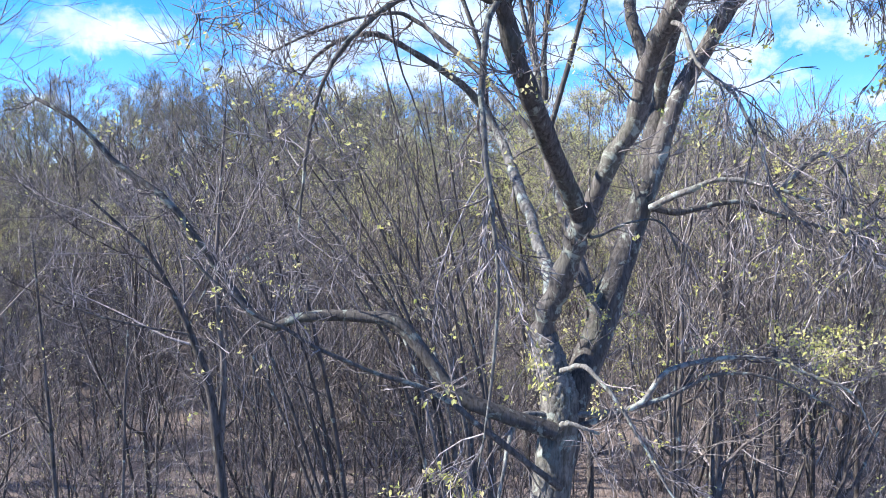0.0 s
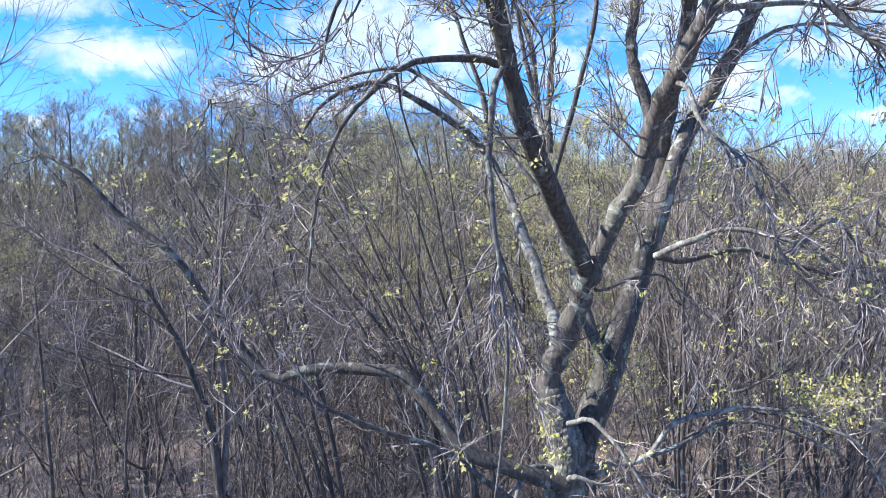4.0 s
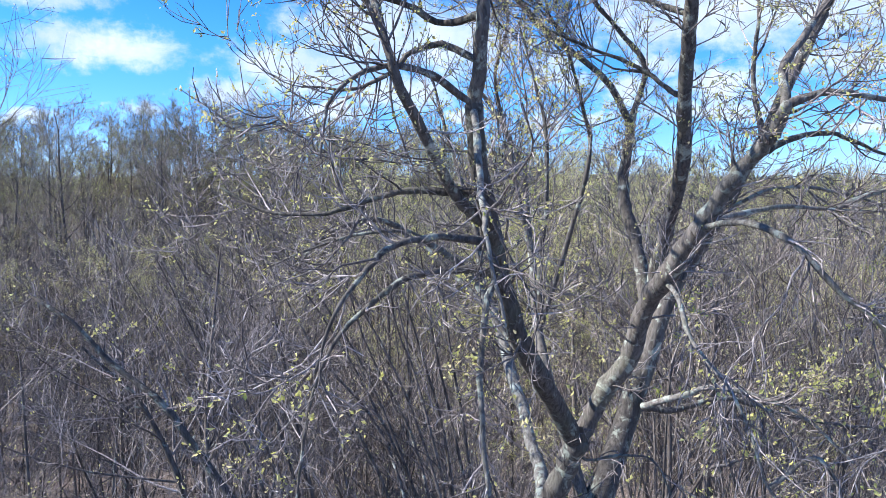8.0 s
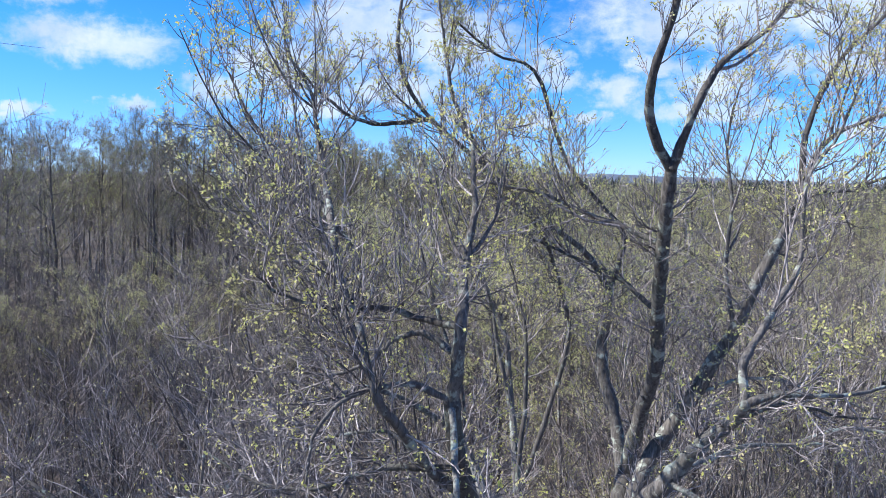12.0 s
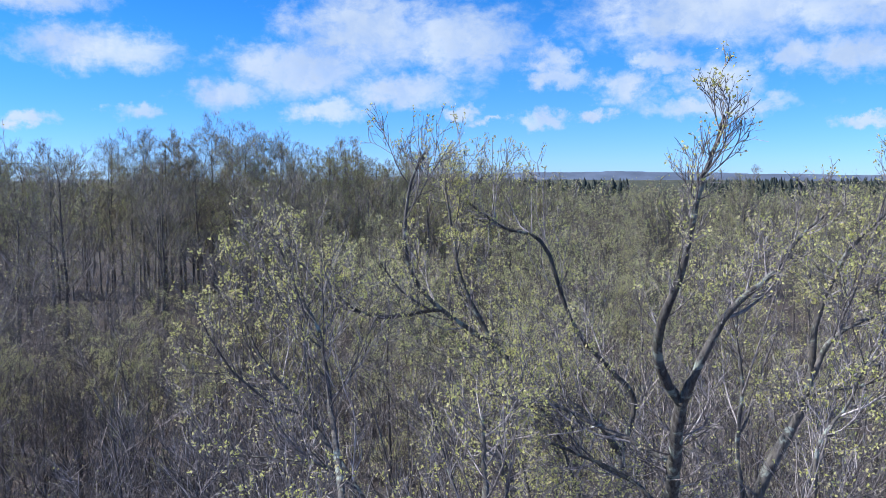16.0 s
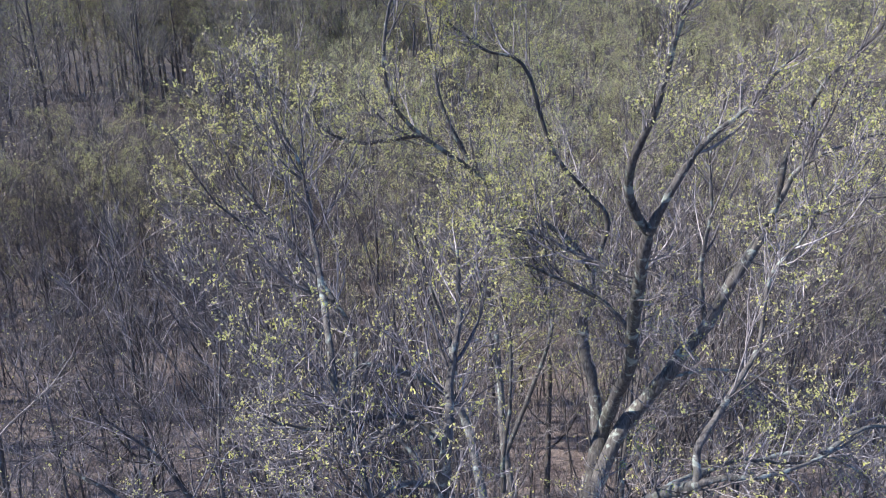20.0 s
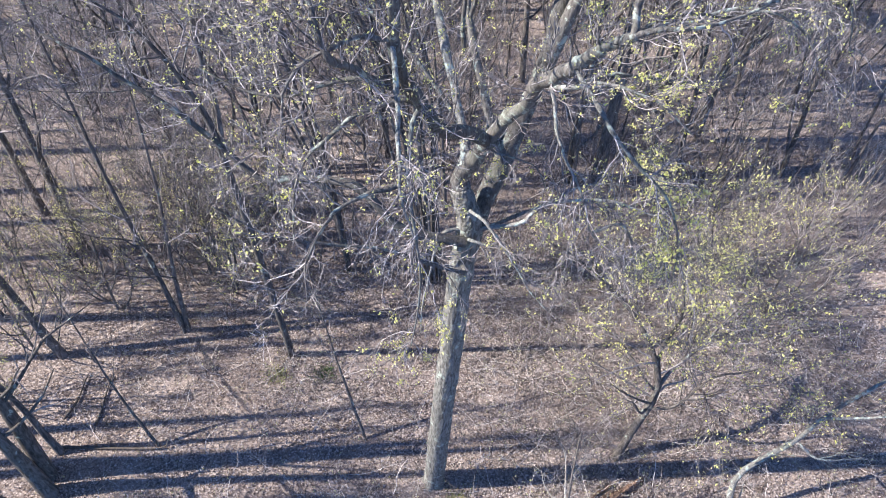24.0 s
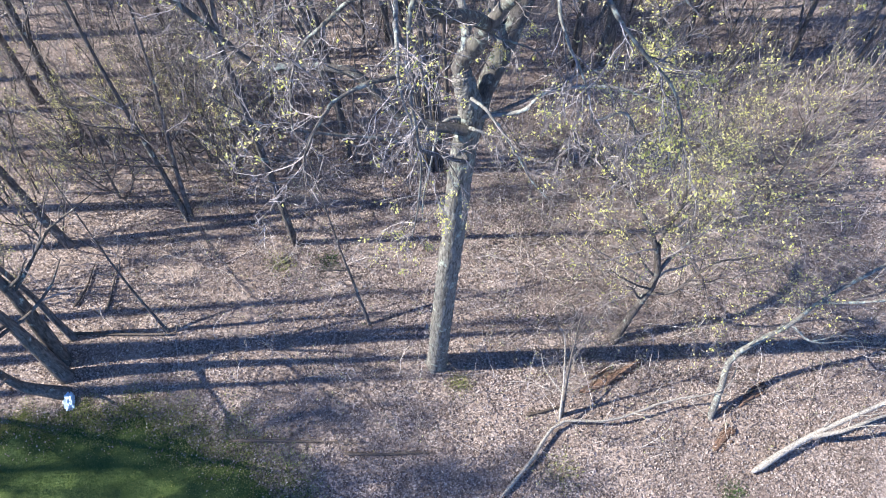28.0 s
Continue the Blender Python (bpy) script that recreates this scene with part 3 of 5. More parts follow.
    limb(0.024, 0.008, (-0.59, 5.38, 13.27), (-0.58, 5.00, 12.80), (-0.59, 4.60, 12.62), (-0.59, 4.39, 12.47), (-0.49, 4.30, 12.07), mat=BARK_PALE)
    limb(0.026, 0.007, (-1.46, 6.50, 14.33), (-1.89, 6.80, 14.82), (-2.24, 7.00, 15.18), (-2.44, 7.10, 15.60))
    limb(0.026, 0.007, (-0.70, 8.50, 15.35), (-1.33, 8.40, 15.28), (-1.77, 8.30, 15.52), (-2.14, 8.20, 15.92))
    limb(0.03, 0.008, (0.32, 9.30, 12.07), (0.09, 9.30, 13.08), (-0.12, 9.20, 13.91), (0.00, 9.10, 14.57), (-0.13, 9.00, 15.28))
    limb(0.03, 0.008, (0.38, 8.90, 11.12), (0.81, 8.60, 12.92), (0.70, 8.40, 13.60), (0.43, 8.20, 14.25), (0.06, 8.00, 14.63))
    # drooping lichened boughs on both sides of the fork
    def droop(r0, *pts):
        limb(r0, 0.006, *pts, mat=BARK_PALE, hang=True)

    droop(0.028, (-0.35, 5.98, 12.16), (-0.46, 5.85, 11.95), (-0.51, 5.75, 11.55), (-0.49, 5.60, 11.08), (-0.45, 5.50, 10.68), (-0.43, 5.40, 10.14), (-0.50, 5.35, 9.36), (-0.56, 5.30, 8.96))
    droop(0.022, (0.98, 6.40, 12.05), (0.98, 6.10, 11.95), (1.02, 5.90, 11.67), (1.15, 5.60, 11.47), (1.29, 5.50, 11.18), (1.41, 5.40, 10.78), (1.66, 5.40, 10.52))
    droop(0.026, (1.09, 6.00, 12.48), (1.14, 5.55, 12.55), (1.22, 5.20, 12.52), (1.32, 5.00, 12.42), (1.59, 4.90, 12.12), (1.75, 4.80, 11.98), (1.93, 4.80, 11.65), (2.07, 4.80, 11.17), (2.16, 4.85, 10.6))
    droop(0.026, (0.33, 7.42, 9.05), (0.50, 7.1, 9.18), (0.70, 6.9, 8.98), (0.92, 6.75, 8.62), (1.15, 6.6, 8.2), (1.4, 6.5, 7.9))
    droop(0.020, (1.41, 5.40, 10.78), (1.64, 5.30, 11.01), (1.77, 5.20, 10.81), (1.91, 5.20, 10.44))
    droop(0.016, (0.50, 7.30, 10.35), (0.60, 7.20, 10.33), (0.82, 6.90, 10.49), (1.02, 6.70, 10.50), (1.15, 6.6, 10.25))
    droop(0.030, (0.29, 7.50, 8.60), (-0.06, 7.40, 8.62), (-0.22, 7.1, 8.30), (-0.36, 6.9, 7.70), (-0.40, 6.8, 7.10))
    limb(0.036, 0.015, (0.25, 7.42, 8.45), (0.40, 7.28, 8.60), (0.65, 7.22, 8.52), mat=BARK_PALE)
    droop(0.022, (2.35, 6.50, 12.61), (2.75, 6.45, 12.75), (3.15, 6.4, 12.70), (3.5, 6.4, 12.45), (3.75, 6.4, 12.05))
    droop(0.020, (2.45, 5.55, 13.36), (2.85, 5.7, 13.50), (3.2, 5.8, 13.40), (3.5, 5.9, 13.05), (3.65, 5.9, 12.6))
    droop(0.022, (2.11, 8.40, 12.47), (2.6, 8.1, 12.75), (3.2, 7.9, 12.70), (3.8, 7.8, 12.45), (4.3, 7.7, 12.0))
    # arching boughs west of the left stem
    limb(0.030, 0.007, (-0.36, 6.00, 12.12), (-0.62, 5.95, 12.17), (-1.01, 5.80, 12.12), (-1.24, 5.70, 11.96), (-1.47, 5.70, 11.72), (-1.63, 5.70, 11.37), (-1.72, 5.70, 10.95), (-1.78, 5.70, 10.5))
    limb(0.028, 0.007, (-0.55, 5.62, 12.72), (-0.94, 5.60, 12.74), (-1.24, 5.60, 12.69), (-1.53, 5.60, 12.59), (-1.95, 5.70, 12.60), (-2.3, 5.8, 12.75))
    limb(0.028, 0.007, (0.02, 7.00, 11.20), (-0.40, 7.30, 11.75), (-0.94, 7.60, 12.23), (-1.17, 7.60, 12.32), (-1.51, 7.60, 12.28), (-1.87, 7.60, 12.17), (-2.3, 7.6, 12.0))
    limb(0.026, 0.007, (-0.56, 5.45, 13.55), (-0.78, 5.60, 13.67), (-0.97, 5.60, 13.61), (-1.16, 5.60, 13.46), (-1.40, 5.60, 13.38), (-1.7, 5.6, 13.4))
    limb(0.030, 0.007, (0.20, 7.60, 11.55), (0.18, 7.60, 11.98), (0.25, 7.70, 12.60), (0.24, 7.80, 13.28), (0.14, 7.90, 13.71), (0.0, 8.0, 14.3))
    # finer wood, level by level
    LP = np.stack([p for p, r, h in lines])
    LR = np.stack([r for p, r, h in lines])
    hang = np.array([h for p, r, h in lines])
    long = np.linalg.norm(np.diff(LP, axis=1), axis=2).sum(1)
    high = LP[:, :, 2].mean(1)
    P1, R1, P2, R2, P3, R3 = [], [], [], [], [], []
    # twigs stand upright in the top of the crown, spread in its middle and hang from the drooping boughs
    for pick_one, up, wob, ang, fine, more, reach in ((~hang & (high >= 15.3), 0.10, 0.08, 48, 0.6, 1.3, 0.55), (~hang & (high >= 13.4) & (high < 15.3), 0.11, 0.12, 56, 0.75, 1.5, 1.15),
                                                      (~hang & (high < 13.4), 0.07, 0.17, 58, 0.9, 1.0, 1.0), (hang, -0.09, 0.16, 50, 1.0, 1.0, 1.0)):
        at = np.flatnonzero(pick_one)
        few = np.where(high[at] < 10.5, 1.4, 3.0) * more
        f0 = np.repeat(at, np.clip((long[at] * few).astype(int), 2, 9))
        A0, B0 = grow(LP[f0], LR[f0], 1, reach, ang, up, wob, 9, 0.5, (0.25, 1.0), 0.4, 0.006 * fine, 0.011 * fine)
        if fine < 0.8:
            # ascending side stems
            S0, Z0 = grow(LP[at], LR[at], 2.0, 1.25 * reach, 40, 0.16, 0.08, 9, 0.6, (0.2, 0.9), 0.35, 0.009, 0.016)
            A0, B0 = np.concatenate([A0, S0]), np.concatenate([B0, Z0])
        f1 = np.repeat(at, np.clip((long[at] * (few + 1.0)).astype(int), 4, 18))
        A1, B1 = grow(LP[f1], LR[f1], 1, 0.62 * reach, ang, up, wob, 7, 0.45, (0.2, 1.0), 0.4, 0.005 * fine, 0.009 * fine)
        A2, B2 = grow(A0, B0, 4.0, 0.5 * reach, ang * 0.85, up, wob, 7, 0.6, (0.15, 1.0), 0.45, 0.0048 * fine, 0.008 * fine)
        A1, B1 = np.concatenate([A1, A2]), np.concatenate([B1, B2])
        C2, D2 = grow(np.concatenate([A1, A0[:, 2:]]), np.concatenate([B1, B0[:, 2:]]), 3.4, 0.30 * reach, ang * 0.8, up * 1.6, wob * 0.9, 5, 0.75, (0.1, 1.0), 0.55, 0.0038 * fine, 0.0055 * fine)
        C3, D3 = grow(C2, D2, 1.9, 0.13, 42, up * 2.0, wob * 0.8, 3, 0.8, (0.2, 1.0), 0.7, 0.0030 * fine, 0.0040 * fine)
        k = np.linspace(0, 8, 7).astype(int)
        P1.append(np.concatenate([A1, A0[:, k]])), R1.append(np.concatenate([B1, B0[:, k]]))
        P2.append(C2), R2.append(D2), P3.append(C3), R3.append(D3)
    P1, R1, P2, R2, P3, R3 = (np.concatenate(q) for q in (P1, R1, P2, R2, P3, R3))
    near = rng.permutation(len(P1))
    for k in near[:300]:
        part("branch", mesh_from("branch", *tubes(P1[k:k + 1], R1[k:k + 1], 6), BARK_LIMB if R1[k, 0] > 0.010 else BARK_SHOOT), tree)
    rest = near[300:]
    crown = part("crown", tagged_mesh("crown", [tubes(P1[rest], R1[rest], 5), tubes(P2, R2, 4), slips(P3, R3 * 1.35)], BARK_SHOOT), tree, "dense fine grey-brown twigs")
    tagged(crown, kind="stuff")
    # young leaves in small hanging clusters at the twig ends, more of them high in the crown
    a, d = leaf_spots(P3, 2.2, 0.010, (0.7, 1.0))
    c, e = leaf_spots(P2, 0.8, 0.01, (0.8, 1.0))
    a, d = np.concatenate([a, c]), np.concatenate([d, e])
    wave = np.sin(a[:, 0] * 2.3 + 1.0) + np.sin(a[:, 1] * 1.7) + np.sin(a[:, 2] * 2.9)
    chance = np.clip((a[:, 2] - 11.3) / 3.0, 0.10, 1.0) * np.clip(1 + 0.45 * wave, 0.15, 1.6)
    near_stem = (np.abs(a[:, 0] - 0.4) < 1.6) & (a[:, 2] < 9.8)
    chance = np.where(a[:, 2] < 11.8, np.where(near_stem, 0.26, 0.10 + 0.2 * (a[:, 0] > 2.0)) * np.clip(0.6 + 0.6 * wave, 0.1, 1.5), chance)
    chance = chance * np.where((a[:, 0] < 0.3) & (a[:, 2] > 11.8) & (a[:, 2] < 14.6), 0.6, 1.0)
    keep = rng.random(len(a)) < chance * 0.8
    a, d = a[keep], d[keep]
    low = a[:, 2] < 11.8
    k = np.repeat(np.arange(len(a)), np.where(low, 5, 2))
    v, f = leaves(a[k] + rng.normal(size=(len(k), 3)) * np.where(low, 0.026, 0.010)[k][:, None], d[k] * 0.5 + np.array([0, 0, -0.35]), np.where(low, 0.040, 0.026)[k], 0.7, 0.3)
    tagged(part("foliage", mesh_from("foliage", v, f, LEAF_SPRING, False), tree, "young yellow-green leaves"), kind="stuff")


def tagged_mesh(name, batches, mat):
    v, f = joined(batches)
    return mesh_from(name, v, f, mat)


big_tree()


# ---------------------------------------------------------------- woods
def stem_line(h, lean=0.04, wob=0.012, n=12, bend=0.0, az=None):
    s = np.linspace(0, 1, n)
    az = rng.uniform(0, 2 * np.pi) if az is None else az
    w = np.cumsum(rng.normal(size=(n, 2)), 0) * wob * h
    x = np.cos(az) * (lean * s + bend * s ** 2) * h + w[:, 0] * s
    y = np.sin(az) * (lean * s + bend * s ** 2) * h + w[:, 1] * s
    return np.stack([x, y, s * h - 0.1], -1)


def tree_meshes(T, R, h, crown, counts=(19, 6.0, 5.5), lengths=(0.30, 0.13, 0.075), leafy=0.0, size=0.06, leaf=None, mat=None, angle=50, up=0.09, boughs=0, sides=9, fine=(0.006, 0.022, 0.0045, 0.008), twig=None):
    """The meshes of a tree on given stems: trunk, boughs, crown of twigs, foliage."""
    mat = mat or BARK_WOOD
    r = float(R.max())
    P1, R1 = grow(T, R, counts[0] / len(T), h * lengths[0], angle, up, 0.15, 6, 0.42, (crown, 1.0), 0.22, 0.008, r * 0.3)
    P2, R2 = grow(P1, R1, counts[1], h * lengths[1], 46, up * 0.8, 0.16, 4, 0.6, (0.2, 1.0), 0.35, fine[0], fine[1])
    P3, R3 = grow(P2, R2, counts[2], h * lengths[2], 44, up, 0.12, 2, 0.6, (0.15, 1.0), 0.6, fine[2], fine[3])
    out = [("trunk", mesh_from("trunk", *tubes(T[k:k + 1], R[k:k + 1], sides), mat)) for k in range(len(T))]
    for k in range(boughs):
        out.append(("bough", mesh_from("bough", *tubes(P1[k:k + 1], R1[k:k + 1], 5), mat)))
    out.append(("crown", tagged_mesh("crown", ([tubes(P1[boughs:], R1[boughs:], 4)] if boughs < len(P1) else []) + [tubes(P2, R2, 3), tubes(P3, R3, 3)], twig or BARK_TWIG)))
    if leafy:
        a, d = leaf_spots(P3, leafy, 0.04)
        out.append(("foliage", mesh_from("foliage", *leaves(a, d, size, 0.9), leaf or LEAF_FAR, False)))
    return out


def crown_tree(h, r, fork, spread, limbs, leafy=0.0, size=0.09, counts=(8, 6.0, 6.5), lengths=(0.18, 0.10, 0.06), fine=(0.012, 0.030, 0.0085, 0.012), leaf=None):
    """A tree whose trunk forks into ascending limbs that carry a rounded crown."""
    n = 14
    lead = stem_line(h, 0.03, 0.006, n)
    rows, radii = [lead], [r * np.linspace(1, 0.1, n)]
    s = np.linspace(0, 1, n)
    top = [spline(lead[int(fork * (n - 1)):], n)]
    for k in range(limbs):
        u = fork + (0.82 - fork) * (k / limbs) ** 1.1
        i = int(u * (n - 1))
        az = k * 2.4 + rng.uniform(-0.5, 0.5)
        rise = h * (1 - u) * rng.uniform(0.72, 0.98)
        out = spread * h * rng.uniform(0.7, 1.1) * (1 - 0.55 * (u - fork) / (1 - fork))
        P = lead[i] + np.stack([np.cos(az) * out * s ** 0.62, np.sin(az) * out * s ** 0.62, rise * s ** 1.15], -1)
        P = P + np.cumsum(rng.normal(size=(n, 3)), 0) * 0.006 * h * s[:, None]
        rows.append(P), top.append(P)
        radii.append(radii[0][i] * 0.62 * np.linspace(1, 0.14, n))
    T, R = np.stack(rows), np.stack(radii)
    G = np.stack(top)
    P1, R1 = grow(G, np.minimum(R, R[1, 0]), counts[0], h * lengths[0], 38, 0.18, 0.13, 5, 0.5, (0.18, 1.0), 0.3, max(0.014, fine[0] * 1.2), r * 0.35)
    P2, R2 = grow(P1, R1, counts[1], h * lengths[1], 38, 0.2, 0.14, 3 if h < 14 else 2, 0.6, (0.15, 1.0), 0.4, fine[0], fine[1])
    P3, R3 = grow(P2, R2, counts[2], h * lengths[2], 36, 0.2, 0.12, 2, 0.6, (0.15, 1.0), 0.6, fine[2], fine[3])
    out = [("trunk" if k == 0 else "bough", mesh_from("trunk", *tubes(T[k:k + 1], R[k:k + 1], 8 if k == 0 else 6), BARK_WOOD)) for k in range(len(T))]
    out.append(("crown", tagged_mesh("crown", [tubes(P1, R1, 4), tubes(P2, R2, 3), slips(P3, R3)], BARK_TWIG)))
    if leafy:
        a, d = leaf_spots(P3, leafy, 0.02, (0.5, 1.0))
        k = np.repeat(np.arange(len(a)), 2)
        out.append(("foliage", mesh_from("foliage", *leaves(a[k] + rng.normal(size=(len(k), 3)) * size * 0.25, d[k] * 0.4 + np.array([0, 0, -0.5]), size, 0.7), leaf or LEAF_FAR, False)))
    return out


def ovate_tree(h, r, low, wide, limbs, leafy=0.0, size=0.08, counts=(8, 5.0, 5.0), fine=(0.013, 0.022, 0.010, 0.014), leaf=None):
    """A straight tree whose many ascending limbs make a tall ovate crown."""
    n = 14
    lead = stem_line(h, 0.02, 0.005, n)
    rows, radii = [lead], [r * np.linspace(1, 0.1, n)]
    s = np.linspace(0, 1, n)
    for k in range(limbs):
        u = low + (0.9 - low) * (k / limbs) ** 0.95
        f = u * (n - 1)
        at = lead[int(f)] * (1 - f % 1) + lead[int(f) + 1] * (f % 1)
        az = k * 2.4 + rng.uniform(-0.5, 0.5)
        v = (u - low) / (1 - low)
        out = wide * h * (0.55 + 1.5 * v) * (1 - v) ** 0.8 * rng.uniform(0.75, 1.15)
        rise = min(h * (1 - u) * 1.02, out * rng.uniform(1.1, 1.9))
        P = at + np.stack([np.cos(az) * out * s ** 0.85, np.sin(az) * out * s ** 0.85, rise * s ** 1.2], -1)
        rows.append(P + np.cumsum(rng.normal(size=(n, 3)), 0) * 0.004 * h * s[:, None])
        radii.append(r * (1.05 - u) * 0.42 * np.linspace(1, 0.15, n))
    T, R = np.stack(rows), np.stack(radii)
    P1, R1 = grow(T, np.minimum(R, 0.05), counts[0], h * 0.115, 40, 0.14, 0.12, 4, 0.6, (0.3, 1.0), 0.4, fine[1], 0.035)
    P2, R2 = grow(P1, R1, counts[1], h * 0.06, 38, 0.18, 0.12, 2, 0.7, (0.2, 1.0), 0.5, fine[0], fine[1])
    P3, R3 = grow(P2, R2, counts[2], h * 0.035, 36, 0.2, 0.1, 2, 0.7, (0.2, 1.0), 0.7, fine[2], fine[3])
    out = [("trunk" if k == 0 else "bough", mesh_from("trunk", *tubes(T[k:k + 1], R[k:k + 1], 7 if k == 0 else 5), BARK_WOOD)) for k in range(len(T))]
    out.append(("crown", tagged_mesh("crown", [tubes(P1, R1, 3), slips(P2, R2), slips(P3, R3)], BARK_CROWN)))
    if leafy:
        a, d = leaf_spots(P3, leafy, 0.03, (0.4, 1.0))
        out.append(("foliage", mesh_from("foliage", *leaves(a, d * 0.6 + np.array([0, 0, -0.2]), size, 0.8), leaf or LEAF_FAR, False)))
    return out


def sapling(h, r, leafy=0.0):
    T = stem_line(h, 0.12, 0.016, bend=0.05)[None]
    R = (r * np.linspace(1, 0.15, 12))[None]
    return tree_meshes(T, R, h, 0.25, (14, 4.4, 2.6), (0.28, 0.14, 0.08), leafy, 0.05, LEAF_PALE, angle=34, up=0.16, sides=6, fine=(0.010, 0.018, 0.0075, 0.010))


def add_parts(tree, meshes):
    for name, me in meshes:
        part(name, me, tree)
    return tree


def make_kind(name, meshes, label, category, group):
    return add_parts(thing(name, (0, 0, -200), label, category, group), meshes)


def plant(kind, x, y, scale=1.0, turn=None):
    a = rng.uniform(0, 360) if turn is None else turn
    ob = copy_thing(kind, pose(x, y, float(height(np.array(x), np.array(y))), 0, 0, a))
    ob.scale = (scale, scale, scale * rng.uniform(0.93, 1.07))
    return ob


def drop_kind(tree):
    for o in (*tree.children_recursive, tree):
        bpy.data.objects.remove(o)


BARE = "tall bare grey woodland tree with fine upright twigs"
BUD = "woodland tree hazed with pale yellow-green spring buds"
SHRUB = "dense bare twiggy shrub in the thicket"
POLE = "thin bare grey-brown sapling with upright twigs"
YOUNG = "slender bare grey-brown tree with a fine twiggy crown"
bare_kinds = [make_kind("woodland_tree", ovate_tree(h, r, f, w, k, l, 0.10, (9, 5.0, 5.0), leaf=BUD_FAR), BARE, "tree", "bare trees of the wood")
              for h, r, f, w, k, l in ((20, 0.26, 0.26, 0.19, 15, 0.9), (21.5, 0.28, 0.30, 0.17, 16, 1.3), (20.5, 0.25, 0.24, 0.21, 15, 0.7), (19, 0.23, 0.20, 0.20, 15, 2.4))]
bud_kinds = [make_kind("budding_tree", ovate_tree(h, r, f, w, k, l, 0.075, (8, 5.0, 5.0), (0.010, 0.017, 0.008, 0.011)), BUD, "tree", "budding trees of the wood")
             for h, r, f, w, k, l in ((16, 0.15, 0.20, 0.20, 12, 3.4), (14, 0.13, 0.14, 0.22, 11, 4.0), (15, 0.14, 0.22, 0.19, 12, 2.8))]
young_kinds = [make_kind("young_tree", crown_tree(h, r, f, w, k, l, 0.05, (6, 4.5, 3.4), (0.18, 0.11, 0.065), (0.009, 0.018, 0.0070, 0.009), LEAF_PALE), YOUNG, "tree", "young trees behind the big tree")
               for h, r, f, w, k, l in ((13, 0.10, 0.22, 0.16, 7, 0.1), (12, 0.09, 0.15, 0.2, 6, 0.25), (11.5, 0.09, 0.18, 0.18, 7, 0.4))]
shrub_kinds = [make_kind("shrub", crown_tree(h, 0.05, 0.06, w, 9, l, 0.055, (5, 4.2, 3.2), (0.22, 0.14, 0.09), (0.010, 0.016, 0.0085, 0.011), LEAF_PALE), SHRUB, "shrub", "shrubs of the thicket")
               for h, w, l in ((5.5, 0.32, 0.0), (4.5, 0.4, 0.12), (6.5, 0.3, 0.35))]
leafy_kinds = [make_kind("leafing_shrub", crown_tree(h, 0.045, 0.06, 0.38, 9, 0.8, 0.042, (6, 5.0, 4.0), (0.22, 0.13, 0.08), (0.006, 0.012, 0.005, 0.007), LEAF_SPRING), "twiggy shrub coming into yellow-green leaf", "shrub", "leafing shrubs")
               for h in (4.5, 3.6)]
pole_kinds = [make_kind("sapling", sapling(h, r, l), POLE, "sapling", "saplings of the wood") for h, r, l in ((9, 0.038, 0), (11, 0.045, 1.3), (7, 0.03, 0.0), (12, 0.05, 0), (8, 0.034, 1.8))]


def scatter(count, y0, y1, gap, wide=0.62, pad=4.0, seed=3, power=1.0):
    """Places in the wedge ahead of the camera that keep their distance from one another."""
    r = np.random.default_rng(seed)
    got = []
    for _ in range(count * 30):
        y = y0 + (y1 - y0) * r.random() ** power
        x = r.uniform(-1, 1) * (wide * y + pad)
        if all((x - a) ** 2 + (y - b) ** 2 > gap ** 2 for a, b in got):
            got.append((x, y))
            if len(got) >= count:
                break
    return got


def pick(kinds):
    return kinds[rng.integers(len(kinds))]


# thicket of poles and young trees close behind the big tree, lower on the west side
for x, y in scatter(120, 14.5, 40, 1.1, 0.6, 5.0, 5, 0.9):
    west = x < -0.08 * y and y > 21
    if x < -3 and y < 20 and rng.random() < 0.75:
        continue
    plant(pick(pole_kinds), x, y, rng.uniform(0.45, 0.75) if west else rng.uniform(0.7, 1.05))
for x, y in scatter(80, 16.0, 48, 2.3, 0.6, 4.0, 15, 0.9):
    if x < -0.1 * y:
        plant(pick(young_kinds), x, y, rng.uniform(0.75, 1.0) if y < 21 else rng.uniform(0.5, 0.68))
    elif y < 20:
        plant(pick(young_kinds), x, y, rng.uniform(0.85, 1.05))
    else:
        plant(pick(bud_kinds), x, y, rng.uniform(0.72, 0.88) if x / y < 0.34 else rng.uniform(0.52, 0.68))
# slender trees standing close behind the big one
for x, y in ((8.8, 18.6), (4.4, 17.0), (0.6, 15.8), (6.6, 16.4), (-4.4, 16.2), (-6.0, 18.0), (7.5, 20.2), (10.8, 20.9), (6.0, 21.5)):
    plant(pick(young_kinds), x, y, rng.uniform(0.72, 0.92) if x < 4 else rng.uniform(0.95, 1.12))
